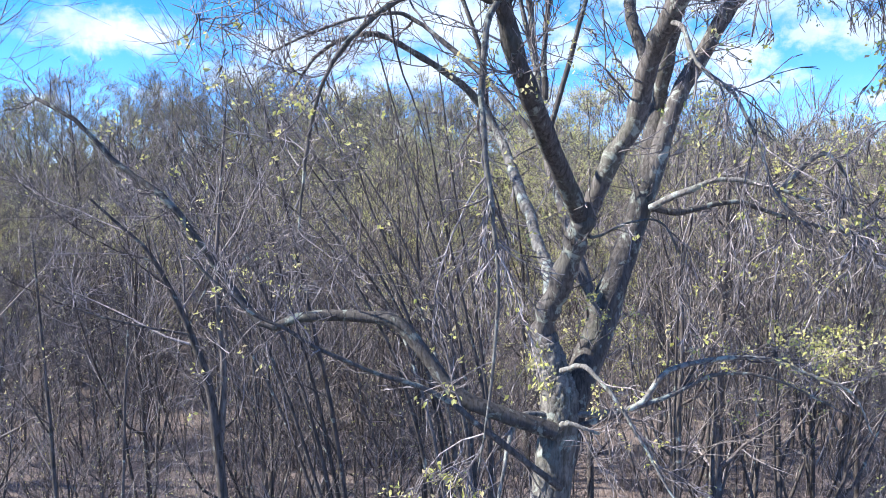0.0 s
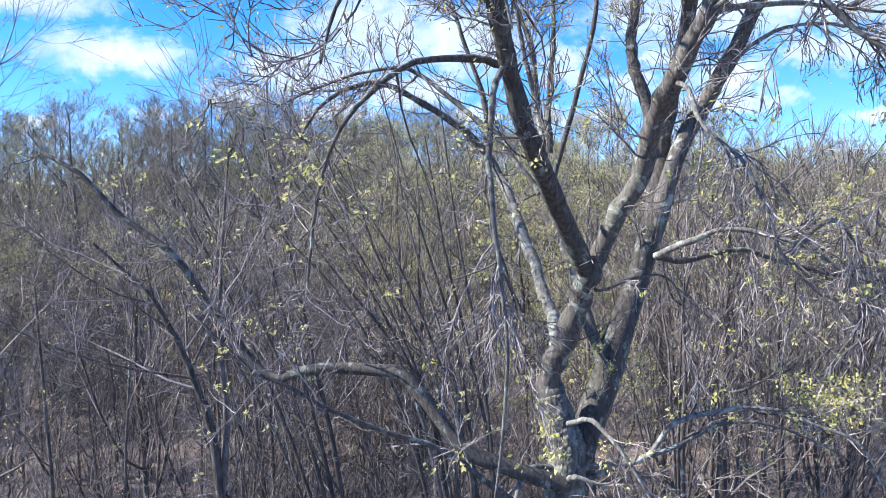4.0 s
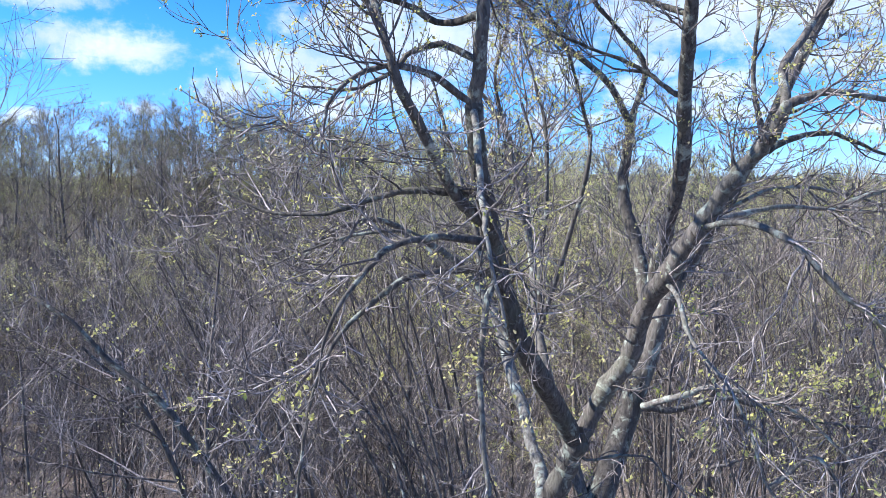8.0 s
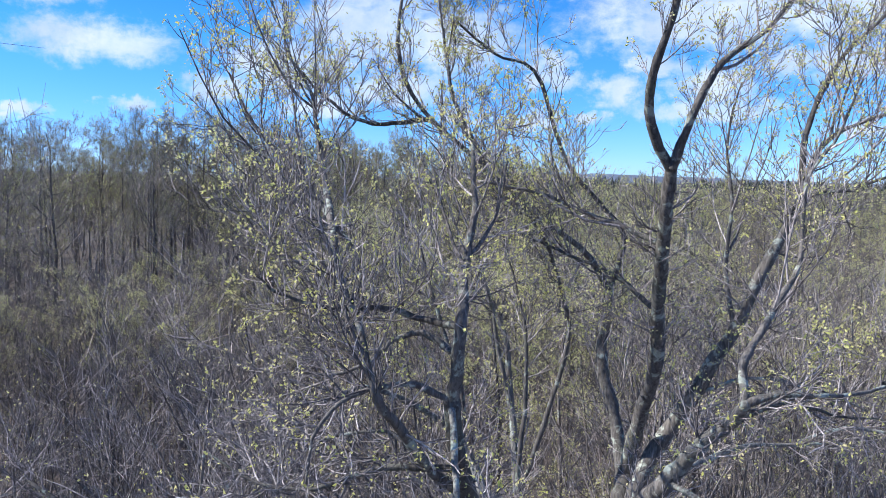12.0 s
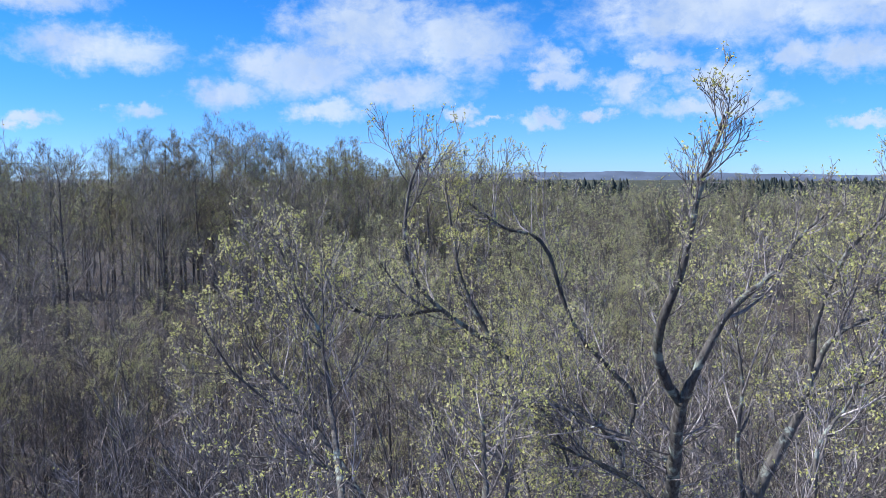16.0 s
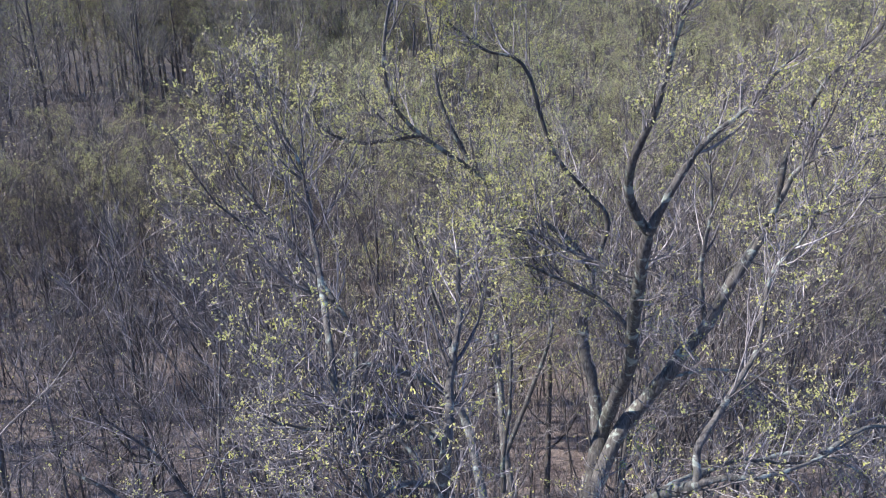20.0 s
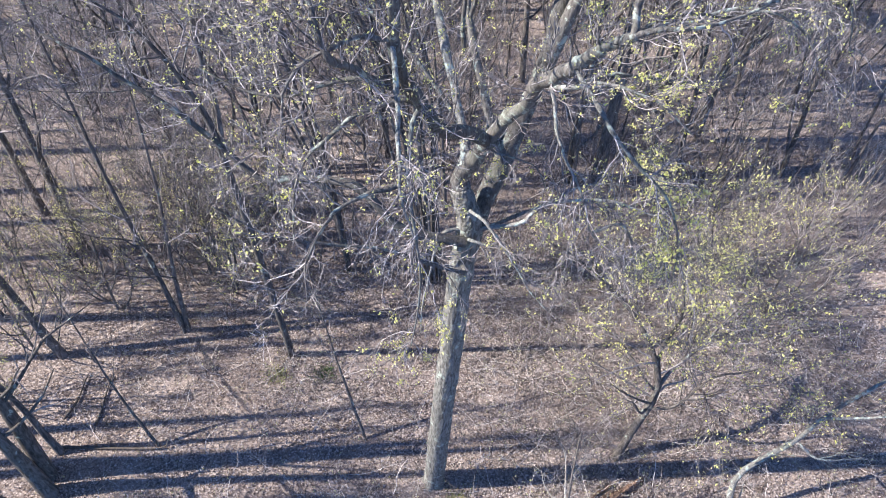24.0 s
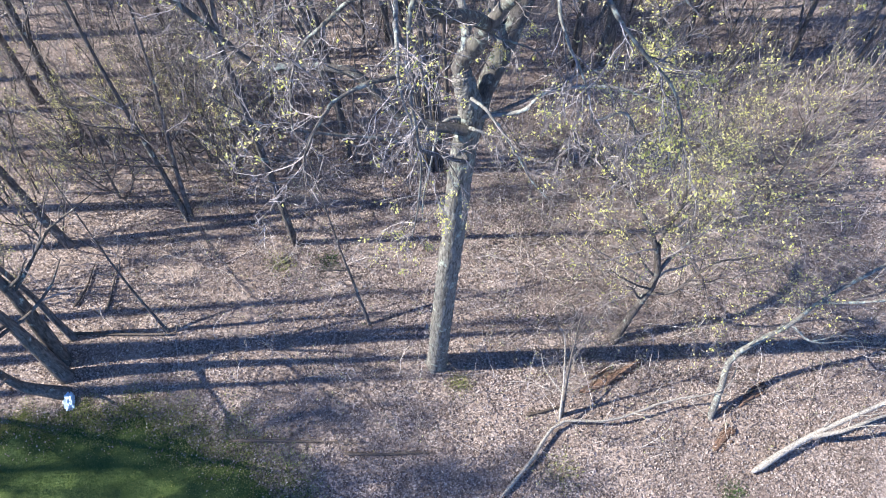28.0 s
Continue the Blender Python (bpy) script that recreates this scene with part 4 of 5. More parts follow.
# shrubs fill the thicket below them
for x, y in scatter(120, 13.5, 62, 1.9, 0.58, 4.0, 51, 0.8):
    if y > 20 or rng.random() < (0.74 if x < 2.5 else 0.2):
        plant(pick(shrub_kinds), x, y, rng.uniform(0.75, 1.15) * (1.0 if y < 30 else 1.25))
for x, y in scatter(56, 52, 112, 3.6, 0.6, 3.0, 53, 0.8):
    if x < -0.04 * y:
        plant(pick(shrub_kinds), x, y, rng.uniform(1.4, 1.9))
for k, (x, y) in enumerate(((-9.9, 11.4), (-8.3, 12.9), (-7.4, 14.0), (-5.2, 13.4), (-4.3, 14.6), (-9.4, 14.2), (-11.2, 12.8), (-6.3, 15.4), (-11.8, 15.2), (-10.6, 10.2), (6.4, 11.2), (7.6, 13.0), (8.8, 11.8))):
    plant(leafy_kinds[k % 2], x, y, rng.uniform(0.7, 1.05))
# leafing saplings west of the big tree
for x, y in ((-8, 13.5), (-6.8, 14.2), (-5.2, 13.4), (-7.6, 15.6), (-4.2, 14.8), (-10.5, 13.2), (-3.0, 13.9), (-9.0, 16.5)):
    plant(pole_kinds[(1, 4)[rng.integers(2)]], x, y, rng.uniform(0.55, 0.85))
# the taller wood beyond: bare on the west side, budding on the east
for x, y in scatter(120, 44, 130, 5.2, 0.62, 4.0, 6, 0.8):
    if x < -0.07 * y:
        if x / y > -0.37:
            plant(pick(bare_kinds), x, y, rng.uniform(0.82, 0.95) * np.interp(y, (44, 105), (0.76, 1.06)))
        elif y > 64:
            plant(pick(bare_kinds), x, y, rng.uniform(0.84, 0.96))
        else:
            plant(pick(bud_kinds), x, y, rng.uniform(0.5, 0.64))
    else:
        plant(pick(bud_kinds if rng.random() < 0.85 else bare_kinds[3:]), x, y, rng.uniform(0.74, 0.90))
for k in range(26):
    side = -0.37 + 0.0205 * k
    y = 98 + 1.6 * ((k * 7) % 12)
    top = 17.1 + y * np.interp(side, (-0.37, -0.34, -0.286, -0.196, -0.136, 0.04, 0.1, 0.16), (0.008, 0.030, 0.050, 0.052, 0.034, 0.030, 0.016, 0.006))
    tall = (20, 21.5, 20.5, 19)
    plant(bare_kinds[k % 4 if side < -0.14 else 3], y * side, y, rng.uniform(0.90, 0.99) * top / tall[k % 4 if side < -0.14 else 3])
# pale green undergrowth trees in front of it
for x, y in ((-19, 40), (-16.5, 43), (-23, 42), (-20.5, 37), (-12.5, 41), (-26, 46), (-9.5, 44), (-6.5, 39), (-29, 43), (-14, 36), (-32, 50), (-22, 49), (-17, 50), (-11, 50), (-27, 39), (-24.5, 35)):
    plant(pick(bud_kinds), x, y, rng.uniform(0.5, 0.66))
for x, y in scatter(34, 34, 52, 2.6, 0.60, 3.0, 91, 1.0):
    if x < -0.1 * y:
        plant(pick((*bud_kinds[1:], young_kinds[1], young_kinds[2])), x, y, rng.uniform(0.55, 0.8))


# single trees at the edge of the clearing
def own_tree(name, stems, r, h, crown, label, at, counts=(19, 6.0, 5.0), leafy=0.0, size=0.05, boughs=10, group="", mat=None, lengths=(0.28, 0.13, 0.07), leaf=None, angle=50, up=0.09, tip=0.16, twig=None):
    tree = thing(name, at, label, "tree", group)
    o = np.array(at)
    T = np.stack([spline(np.array(s) - o, 16) for s in stems])
    T = T + np.cumsum(rng.normal(size=T.shape), 1) * 0.012 * np.linspace(0, 1, 16)[:, None]
    R = np.stack([rr * np.linspace(1, tip, 16) ** 0.9 for rr in (r if isinstance(r, tuple) else (r,) * len(stems))])
    return add_parts(tree, tree_meshes(T, R, h, crown, counts, lengths, leafy, size, leaf or LEAF_SPRING, mat, angle, up, boughs, 12, twig=twig or BARK_SHOOT))


EDGE = "trees at the edge of the lawn"
own_tree("edge_tree", [[(-8.9, 8.23, -0.1), (-8.86, 8.33, 1.14), (-8.77, 8.33, 2.46), (-8.8, 8.33, 3.6), (-9.2, 8.3, 7.5), (-9.6, 8.2, 12)]], 0.2, 12, 0.42,
         "grey tree standing at the lawn edge", (-8.9, 8.23, 0), (9, 4.0, 3.0), boughs=7, group=EDGE)
own_tree("edge_tree", [[(-8.75, 7.82, -0.1), (-8.87, 7.92, 0.92), (-8.92, 7.92, 1.93), (-9.0, 7.92, 3.0), (-9.6, 7.8, 7.0), (-10.1, 7.7, 11.5)]], 0.19, 11.5, 0.42,
         "pale grey tree at the lawn edge", (-8.75, 7.82, 0), (9, 4.0, 3.0), boughs=7, group=EDGE)
own_tree("edge_tree", [[(-8.68, 7.43, -0.05), (-9.0, 7.41, 0.23), (-9.42, 7.41, 0.56), (-9.6, 7.41, 1.21), (-10.2, 7.4, 4), (-11.0, 7.3, 9)]], 0.17, 10, 0.45,
         "low bent grey tree at the lawn edge", (-8.68, 7.43, 0), (8, 4.0, 3.0), boughs=6, group=EDGE)
own_tree("edge_tree", [[(-8.75, 8.81, -0.1), (-8.91, 8.91, 0.84), (-8.96, 8.91, 2.04), (-9.4, 9.0, 5.0), (-9.8, 9.1, 9)]], 0.1, 9, 0.4, "thin grey tree behind the lawn edge", (-8.75, 8.81, 0), (9, 4.0, 3.0), boughs=7, group=EDGE)
own_tree("forked_sapling", [[(-6.4, 12.08, -0.1), (-6.55, 12.2, 2), (-6.9, 12.5, 5), (-7.3, 12.9, 10)], [(-6.32, 12.08, -0.1), (-6.2, 12.2, 2), (-6.0, 12.5, 4.5), (-5.8, 12.9, 9)]],
         (0.085, 0.07), 10, 0.25, "two-stemmed dark sapling rising from leaf litter", (-6.36, 12.08, 0), leafy=0.5)
own_tree("leaning_tree", [[(-9.34, 11.48, -0.1), (-9.64, 11.63, 1.2), (-10.1, 11.9, 4), (-10.9, 12.4, 9), (-11.4, 12.8, 14)]], 0.13, 14, 0.3, "dark leaning tree in leaf litter", (-9.34, 11.48, 0))
own_tree("woodland_tree", [[(-9.6, 14.97, -0.1), (-9.65, 15.1, 2), (-9.7, 15.4, 8), (-9.5, 15.8, 15)]], 0.14, 15, 0.3, "dark straight tree with a budding crown", (-9.6, 14.97, 0), leafy=0.6)
own_tree("woodland_tree", [[(-11.1, 16.5, -0.1), (-11.2, 16.6, 2), (-11.4, 16.8, 8), (-11.2, 17, 14)]], 0.12, 14, 0.3, "dark straight tree with a budding crown", (-11.1, 16.5, 0), leafy=0.6)
own_tree("woodland_tree", [[(5.32, 17.08, -0.1), (5.35, 17.0, 3), (5.4, 17.1, 6), (5.5, 17.2, 10.5)]], 0.22, 10, 0.4, "stout grey trunk standing among thin stems", (5.32, 17.08, 0))
own_tree("leaning_sapling", [[(-6.51, 8.81, -0.05), (-6.99, 9.25, 1.2), (-7.31, 9.61, 2.6), (-7.8, 10.2, 5)]], 0.04, 5, 0.3, "thin bare leaning sapling", (-6.51, 8.81, 0), (9, 4.0, 3.0), boughs=5)
own_tree("leaning_sapling", [[(-1.73, 8.73, -0.05), (-2.06, 9.21, 1.5), (-2.29, 9.45, 2.8), (-2.6, 9.9, 5)]], 0.04, 5, 0.3, "thin bare leaning sapling", (-1.73, 8.73, 0), (9, 4.0, 3.0), boughs=5)
own_tree("dark_sapling", [[(2.51, 6.15, -0.05), (2.55, 6.4, 0.8), (2.58, 6.7, 1.7), (2.7, 7.1, 3.0)]], 0.05, 3.2, 0.25, "thin dark bare sapling standing in leaf litter", (2.51, 6.15, 0), (12, 4.0, 3.0), boughs=6)
own_tree("leafing_tree", [[(4.0, 7.91, -0.1), (4.3, 8.16, 0.8), (4.71, 8.51, 2.2), (4.28, 9.2, 3.4), (3.5, 9.67, 4.3), (2.6, 9.9, 5.2)],
                          [(4.68, 8.48, 2.1), (5.02, 8.7, 2.6), (5.3, 8.6, 3.5), (5.9, 8.9, 4.3), (6.3, 8.7, 5.4)],
                          [(4.69, 8.5, 2.15), (4.7, 8.9, 2.9), (5.0, 9.1, 4.0), (4.9, 9.6, 5.2), (5.3, 9.9, 6.2)],
                          [(4.5, 8.35, 1.5), (5.0, 8.1, 2.0), (5.6, 8.2, 2.9), (6.2, 8.0, 3.4), (6.9, 8.1, 3.6)]], (0.11, 0.05, 0.05, 0.04), 7, 0.2,
         "small crooked mossy tree coming into yellow-green leaf", (4.0, 7.91, 0), (84, 5.5, 3.0), 3.6, 0.058, 14, lengths=(0.36, 0.18, 0.08), angle=66, up=0.03)
own_tree("leaning_sapling", [[(-10.5, 6.98, -0.05), (-10.3, 6.5, 1.5), (-10.0, 6.0, 2.9), (-9.7, 5.45, 4.3), (-9.6, 5.3, 4.9)]], 0.075, 5, 0.5, "thin bare sapling leaning out over the lawn", (-10.5, 6.98, 0), (7, 3.0, 2.0), boughs=5)
# many-stemmed tree that fans out behind the big one
own_tree("fan_tree", [[(0.3 - 0.05 * k, 13.3 + 0.12 * (k % 3), -0.1), (0.2 - 0.08 * k, 13.2 + 0.2 * (k % 3), 3.0), (0.1 - 0.13 * k + 0.1 * math.sin(k * 1.9), 13.1 + 0.3 * (k % 4), 6.4), (-0.1 - 0.19 * k, 13.1 + 0.4 * (k % 3), 8.4), (-0.4 - 0.29 * k, 13.1 + 0.3 * (k % 4), 10.3 - 0.03 * k), (-0.7 - 0.42 * k + 0.3 * math.sin(k * 2.7), 13.2 + 0.25 * (k % 4), 12.7 - 0.1 * k + 0.6 * math.sin(k * 4.1))] for k in range(10)],
         0.048, 12, 0.42, "many-stemmed bare tree fanning out its straight dark boughs", (0.2, 13.3, 0), (40, 4.0, 3.0), boughs=30, lengths=(0.2, 0.1, 0.055), angle=30)
own_tree("fan_tree", [[(-2.2, 13.9, -0.1), (-2.3 - 0.05 * k, 13.8, 3.0), (-2.6 - 0.22 * k, 13.7 + 0.1 * (k % 3), 6.4), (-3.1 - 0.42 * k, 13.6 + 0.15 * (k % 2), 9.2 + 0.3 * math.sin(k * 3.1)), (-3.7 - 0.6 * k + 0.3 * math.sin(k * 2.2), 13.7, 12.2 - 0.25 * k)] for k in range(5)],
         (0.075, 0.055, 0.06, 0.05, 0.045), 12, 0.36, "many-stemmed dark tree leaning out with straight bare boughs", (-2.2, 13.9, 0), (26, 4.0, 3.0), boughs=18, lengths=(0.2, 0.1, 0.055), angle=34)
own_tree("crooked_tree", [[(-3.6, 11.2, -0.1), (-3.75, 11.1, 4), (-3.92, 11.0, 7.3), (-4.02, 11, 8.06), (-4.23, 11, 8.7), (-4.51, 11, 9.4), (-4.8, 11, 9.9), (-5.5, 11, 10.6)],
                          [(-3.9, 11.05, 6.9), (-3.8, 11.1, 8), (-3.9, 11.2, 9.6), (-3.7, 11.3, 12)]], (0.085, 0.06), 11, 0.45,
         "crooked dark sapling with bare spreading twigs", (-3.6, 11.2, 0), (22, 6.0, 5.0), boughs=8)
own_tree("dense_bush", [[(-7.0 + 0.15 * math.cos(k * 2.4), 16.4 + 0.15 * math.sin(k * 2.4), -0.05), (-7.0 + 0.5 * math.cos(k * 2.4), 16.4 + 0.5 * math.sin(k * 2.4), 1.2), (-7.0 + 1.1 * math.cos(k * 2.4), 16.4 + 1.1 * math.sin(k * 2.4), 2.9)] for k in range(9)],
         0.035, 5, 0.2, "dense dark twiggy bush on the woodland floor", (-7.0, 16.4, 0), (80, 6.0, 5.0), boughs=0, mat=BARK_WOOD, lengths=(0.22, 0.12, 0.07))
# woods west of the clearing, whose shadows lie over the litter
r_west = np.random.default_rng(31)
west_kinds = [make_kind("woodland_tree", tree_meshes(stem_line(h, 0.04, 0.008, 14)[None], (0.17 * np.linspace(1, 0.15, 14))[None], h, 0.7, (5, 2.0, 1.0), (0.12, 0.08, 0.05)),
                        "straight grey woodland tree with a thin bare crown", "tree", "trees west of the clearing") for h in (17, 19, 21)]
for k, y in enumerate((7.45, 8.15, 8.62, 9.52, 11.45, 13.0, 14.9, 16.3, 17.6, 19.2)):
    plant(west_kinds[k % 3], -14.2 - 0.12 * y - 3.5 * r_west.random(), y, r_west.uniform(0.9, 1.1))


# unseen trees, added out west to shade the lawn and the western thicket
for x, y in ((-21.5, 4.6), (-23.0, 5.8), (-20.0, 3.2), (-23.5, 22.5), (-25.5, 26.5), (-24, 30)):
    plant(pick(bare_kinds), x, y, r_west.uniform(0.7, 0.8) if y < 10 else r_west.uniform(0.85, 0.95))


def underbrush():
    """Thin bare shoots between the trees."""
    r = np.random.default_rng(12)
    K = 3600
    y = 13.5 + 28 * r.random(K) ** 1.2
    x = r.uniform(-1, 1, K) * (0.6 * y + 5)
    h = r.uniform(0.6, 3.8, K)
    d = unit(np.stack([r.normal(size=K) * 0.28, r.normal(size=K) * 0.28, np.ones(K)], -1))
    base = np.stack([x, y, height(x, y)], -1)
    P = np.stack([base + d * h[:, None] * s + r.normal(size=(K, 3)) * 0.1 * s for s in (0, 0.35, 0.7, 1.0)], 1)
    R = r.uniform(0.006, 0.016, K)[:, None] * np.array([1, 0.8, 0.6, 0.35])
    P1, R1 = grow(P, R, 5, 0.9, 42, 0.1, 0.15, 3, 0.6, (0.2, 1.0), 0.4, 0.0035, 0.01)
    ob = tagged(new("underbrush", tagged_mesh("underbrush", [tubes(P, R, 4), tubes(P1, R1, 3)], BARK_TWIG)), "tangle of thin bare shoots on the woodland floor", "underbrush", kind="stuff")


underbrush()


def dead_stems():
    """Thin pale dead stems and shrub shoots over the floor of the clearing."""
    r = np.random.default_rng(41)
    K = 3800
    x = np.where(r.random(K) < 0.5, r.uniform(1.5, 11, K), r.uniform(-8, 6, K))
    y = 4.6 + 10 * r.random(K) ** 0.8
    keep = (y > np.interp(x, (-10, -6, -3, 0, 11), (7.8, 7.4, 6.2, 4.6, 4.4))) & (r.random(K) < np.interp(y, (5, 8, 13), (0.3, 0.75, 1.0)))
    x, y = x[keep], y[keep]
    K = len(x)
    base = np.stack([x, y, height(x, y)], -1)
    d = unit(np.stack([r.normal(size=K) * 0.8, r.normal(size=K) * 0.8, r.uniform(0.15, 1.0, K)], -1))
    h = r.uniform(0.4, 1.7, K)
    P = [base]
    for k in range(6):
        d = unit(d + r.normal(size=(K, 3)) * 0.22 + np.array([0, 0, -0.03]))
        P.append(P[-1] + d * h[:, None] / 6)
    P = np.stack(P, 1)
    P[:, :, 2] = np.maximum(P[:, :, 2], 0.012)
    R = r.uniform(0.003, 0.008, K)[:, None] * np.linspace(1, 0.4, 7)
    P1, R1 = grow(P, R, 4, 0.45, 45, 0.06, 0.2, 4, 0.7, (0.2, 1.0), 0.4, 0.0022, 0.005)
    dark = r.random(K) < 0.4
    dark1 = dark[np.arange(len(P1)) % K]
    for pale, m0, m1 in ((True, ~dark, ~dark1), (False, dark, dark1)):
        tagged(new("dead_stems", tagged_mesh("dead_stems", [tubes(P[m0], R[m0], 4), tubes(P1[m1], R1[m1], 3)], PALE_STEM if pale else BARK_WOOD)),
               "pale dead stems and shoots over brown leaves" if pale else "dark bare stems and shoots over brown leaves", "underbrush", kind="stuff")
    a, e = leaf_spots(P1, 0.35, 0.01)
    v, f = leaves(a[np.repeat(np.arange(len(a)), 3)], e[np.repeat(np.arange(len(a)), 3)], 0.035, 0.9)
    tagged(new("sprouts", mesh_from("sprouts", v, f, LEAF_PALE, False)), "first small leaves on low shoots", "underbrush", kind="stuff")


dead_stems()


def far_woods(name, count, y0, y1, hs, seed, leafy, label, leaf):
    """Trees too far off to be told apart, in one mesh."""
    r = np.random.default_rng(seed)
    y = y0 + (y1 - y0) * r.random(count) ** 1.3
    x = r.uniform(-1, 1, count) * (0.66 * y + 10)
    h = r.uniform(*hs, count) * np.interp(y, (110, 300), (1.0, 0.62)) if y0 < 200 else r.uniform(*hs, count)
    base = np.stack([x, y, height(x, y)], -1)
    s = np.linspace(0, 1, 4)
    T = base[:, None] + np.stack([np.outer(r.normal(size=count) * 0.05, s) * h[:, None], np.outer(r.normal(size=count) * 0.05, s) * h[:, None], np.outer(h, s)], -1)
    R = 0.16 * np.ones((count, 1)) * np.linspace(1, 0.25, 4)
    P1, R1 = grow(T, R, 18, 5.5, 40, 0.22, 0.08, 3, 0.5, (0.3, 1.0), 0.4, 0.06, 0.09)
    P2, R2 = grow(P1, R1, 3.0, 2.4, 34, 0.2, 0.1, 2, 0.8, (0.2, 1.0), 0.6, 0.045, 0.055)
    ob = thing(name, (0, 0, 0), label, "woods", kind="stuff")
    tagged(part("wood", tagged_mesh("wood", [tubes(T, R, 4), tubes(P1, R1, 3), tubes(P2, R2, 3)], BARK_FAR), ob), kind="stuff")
    if leafy:
        a, d = leaf_spots(P2, leafy, 0.35, (0.2, 1.0))
        tagged(part("foliage", mesh_from("foliage", *leaves(a, d, 0.27, 0.9), leaf, False), ob), kind="stuff")


far_woods("distant_woods", 480, 110, 300, (11, 14.5), 21, 4.5, "distant grey and pale green spring woods", LEAF_FAR)
far_woods("horizon_woods", 420, 300, 900, (5, 9), 22, 2.0, "far woods below the horizon", BUD_FAR)


def conifers():
    """A dark belt of evergreens towards the horizon."""
    r = np.random.default_rng(77)
    K = 640
    y = r.uniform(345, 470, K)
    x = y * np.where(r.random(K) < 0.25, r.uniform(0.10, 0.26, K), r.uniform(0.36, 0.75, K))
    h, w = r.uniform(12.5, 17.5, K), r.uniform(3.0, 5.5, K)
    V, F = [], []
    for k in range(K):
        for t in range(5):
            z0, z1 = h[k] * (0.08 + 0.17 * t), h[k] * (0.36 + 0.165 * t)
            a = np.arange(7) * 2 * np.pi / 7 + r.uniform(0, 6)
            rad = w[k] * (1 - 0.17 * t) * r.uniform(0.7, 1.15, 7)
            at = len(V)
            V += [(x[k] + c * math.cos(b), y[k] + c * math.sin(b), z0 + r.normal() * 0.3) for b, c in zip(a, rad)] + [(x[k], y[k], z1)]
            F += [(at + q, at + (q + 1) % 7, at + 7) for q in range(7)]
    tagged(new("conifer_belt", mesh_from("conifer_belt", np.array(V), np.array(F), NEEDLE, False)), "dark belt of distant evergreen trees", "woods", kind="stuff")


NEEDLE = plain("dark_needles", (0.022, 0.030, 0.022), 0.8, 0.4, 0.6)
conifers()


def hills():
    """Low wooded hills that close the horizon."""
    xs = np.linspace(-5200, 5200, 160)
    top = 50 + 100 / (1 + np.exp(-(xs + 200) / 350)) + 40 * np.exp(-((xs - 1250) / 650) ** 2) + 7 * np.sin(xs * 0.0031 + 1.2) + 5 * np.sin(xs * 0.011) + 2 * np.sin(xs * 0.037)
    V = np.concatenate([np.stack([xs, np.full(160, 4600.0 + 900 * k), top * (0, 1, 0)[k] - 30 * (k != 1)], -1) for k in range(3)])
    i = np.arange(159)
    F = np.concatenate([np.stack([i + 160 * k, i + 1 + 160 * k, i + 161 + 160 * k, i + 160 + 160 * k], -1) for k in range(2)])
    tagged(new("backdrop", mesh_from("backdrop", V, F, HILL)), "wooded hills on the horizon, blue-grey with painted haze", "hills", kind="structure")


# blue-grey of distance haze is put into the hills' base colour
HILL = plain("hazy_wooded_hill", (0.12, 0.15, 0.21), 0.9, 0.3, 0.004)
hills()

for k in (*bare_kinds, *bud_kinds, *pole_kinds, *young_kinds, *shrub_kinds, *leafy_kinds, *west_kinds):
    drop_kind(k)


# ---------------------------------------------------------------- the clearing
def fallen(name, lines, radii, label, category, mat=None, twigs=0, sides=8):
    """Dead wood on the ground: the first line is the stem, the rest its side branches."""
    at = np.array(lines[0][0])
    ob = thing(name, tuple(at), label, category)
    got = []
    for k, (pts, r) in enumerate(zip(lines, radii)):
        P = spline(np.array(pts) - at, 18)
        P = P + np.cumsum(rng.normal(size=P.shape), 0) * r * 0.06
        R = r * np.linspace(1, 0.3 if len(lines[0]) > 2 else 0.85, 18)
        R[-1] *= 0.2
        R[0] *= 0.4
        got.append((P, R))
        part("stem" if k == 0 else "branch", mesh_from("stem", *tubes(P[None], R[None], sides), mat or DEADWOOD), ob)
    if twigs:
        LP, LR = np.stack([g[0] for g in got]), np.stack([g[1] for g in got])
        P1, R1 = grow(LP, LR, twigs, 0.8, 45, 0.08, 0.14, 6, 0.5, (0.25, 1.0), 0.3, 0.005, 0.015)
        P2, R2 = grow(P1, R1, 3, 0.35, 42, 0.06, 0.15, 4, 0.6, (0.2, 1.0), 0.4, 0.003, 0.006)
        for k in range(len(P1)):
            part("branch", mesh_from("branch", *tubes(P1[k:k + 1], R1[k:k + 1], 4), mat or DEADWOOD), ob)
        tagged(part("crown", mesh_from("crown", *tubes(P2, R2, 3), mat or DEADWOOD), ob), kind="stuff")
    return ob


ROTTEN = bark("rotten_wood", (0.05, 0.033, 0.026), (0.25, 0.155, 0.115), scale=9.0, bump=0.9)
DARKSTICK = bark("damp_stick", (0.05, 0.04, 0.035), (0.14, 0.11, 0.09), scale=9.0, bump=0.4)
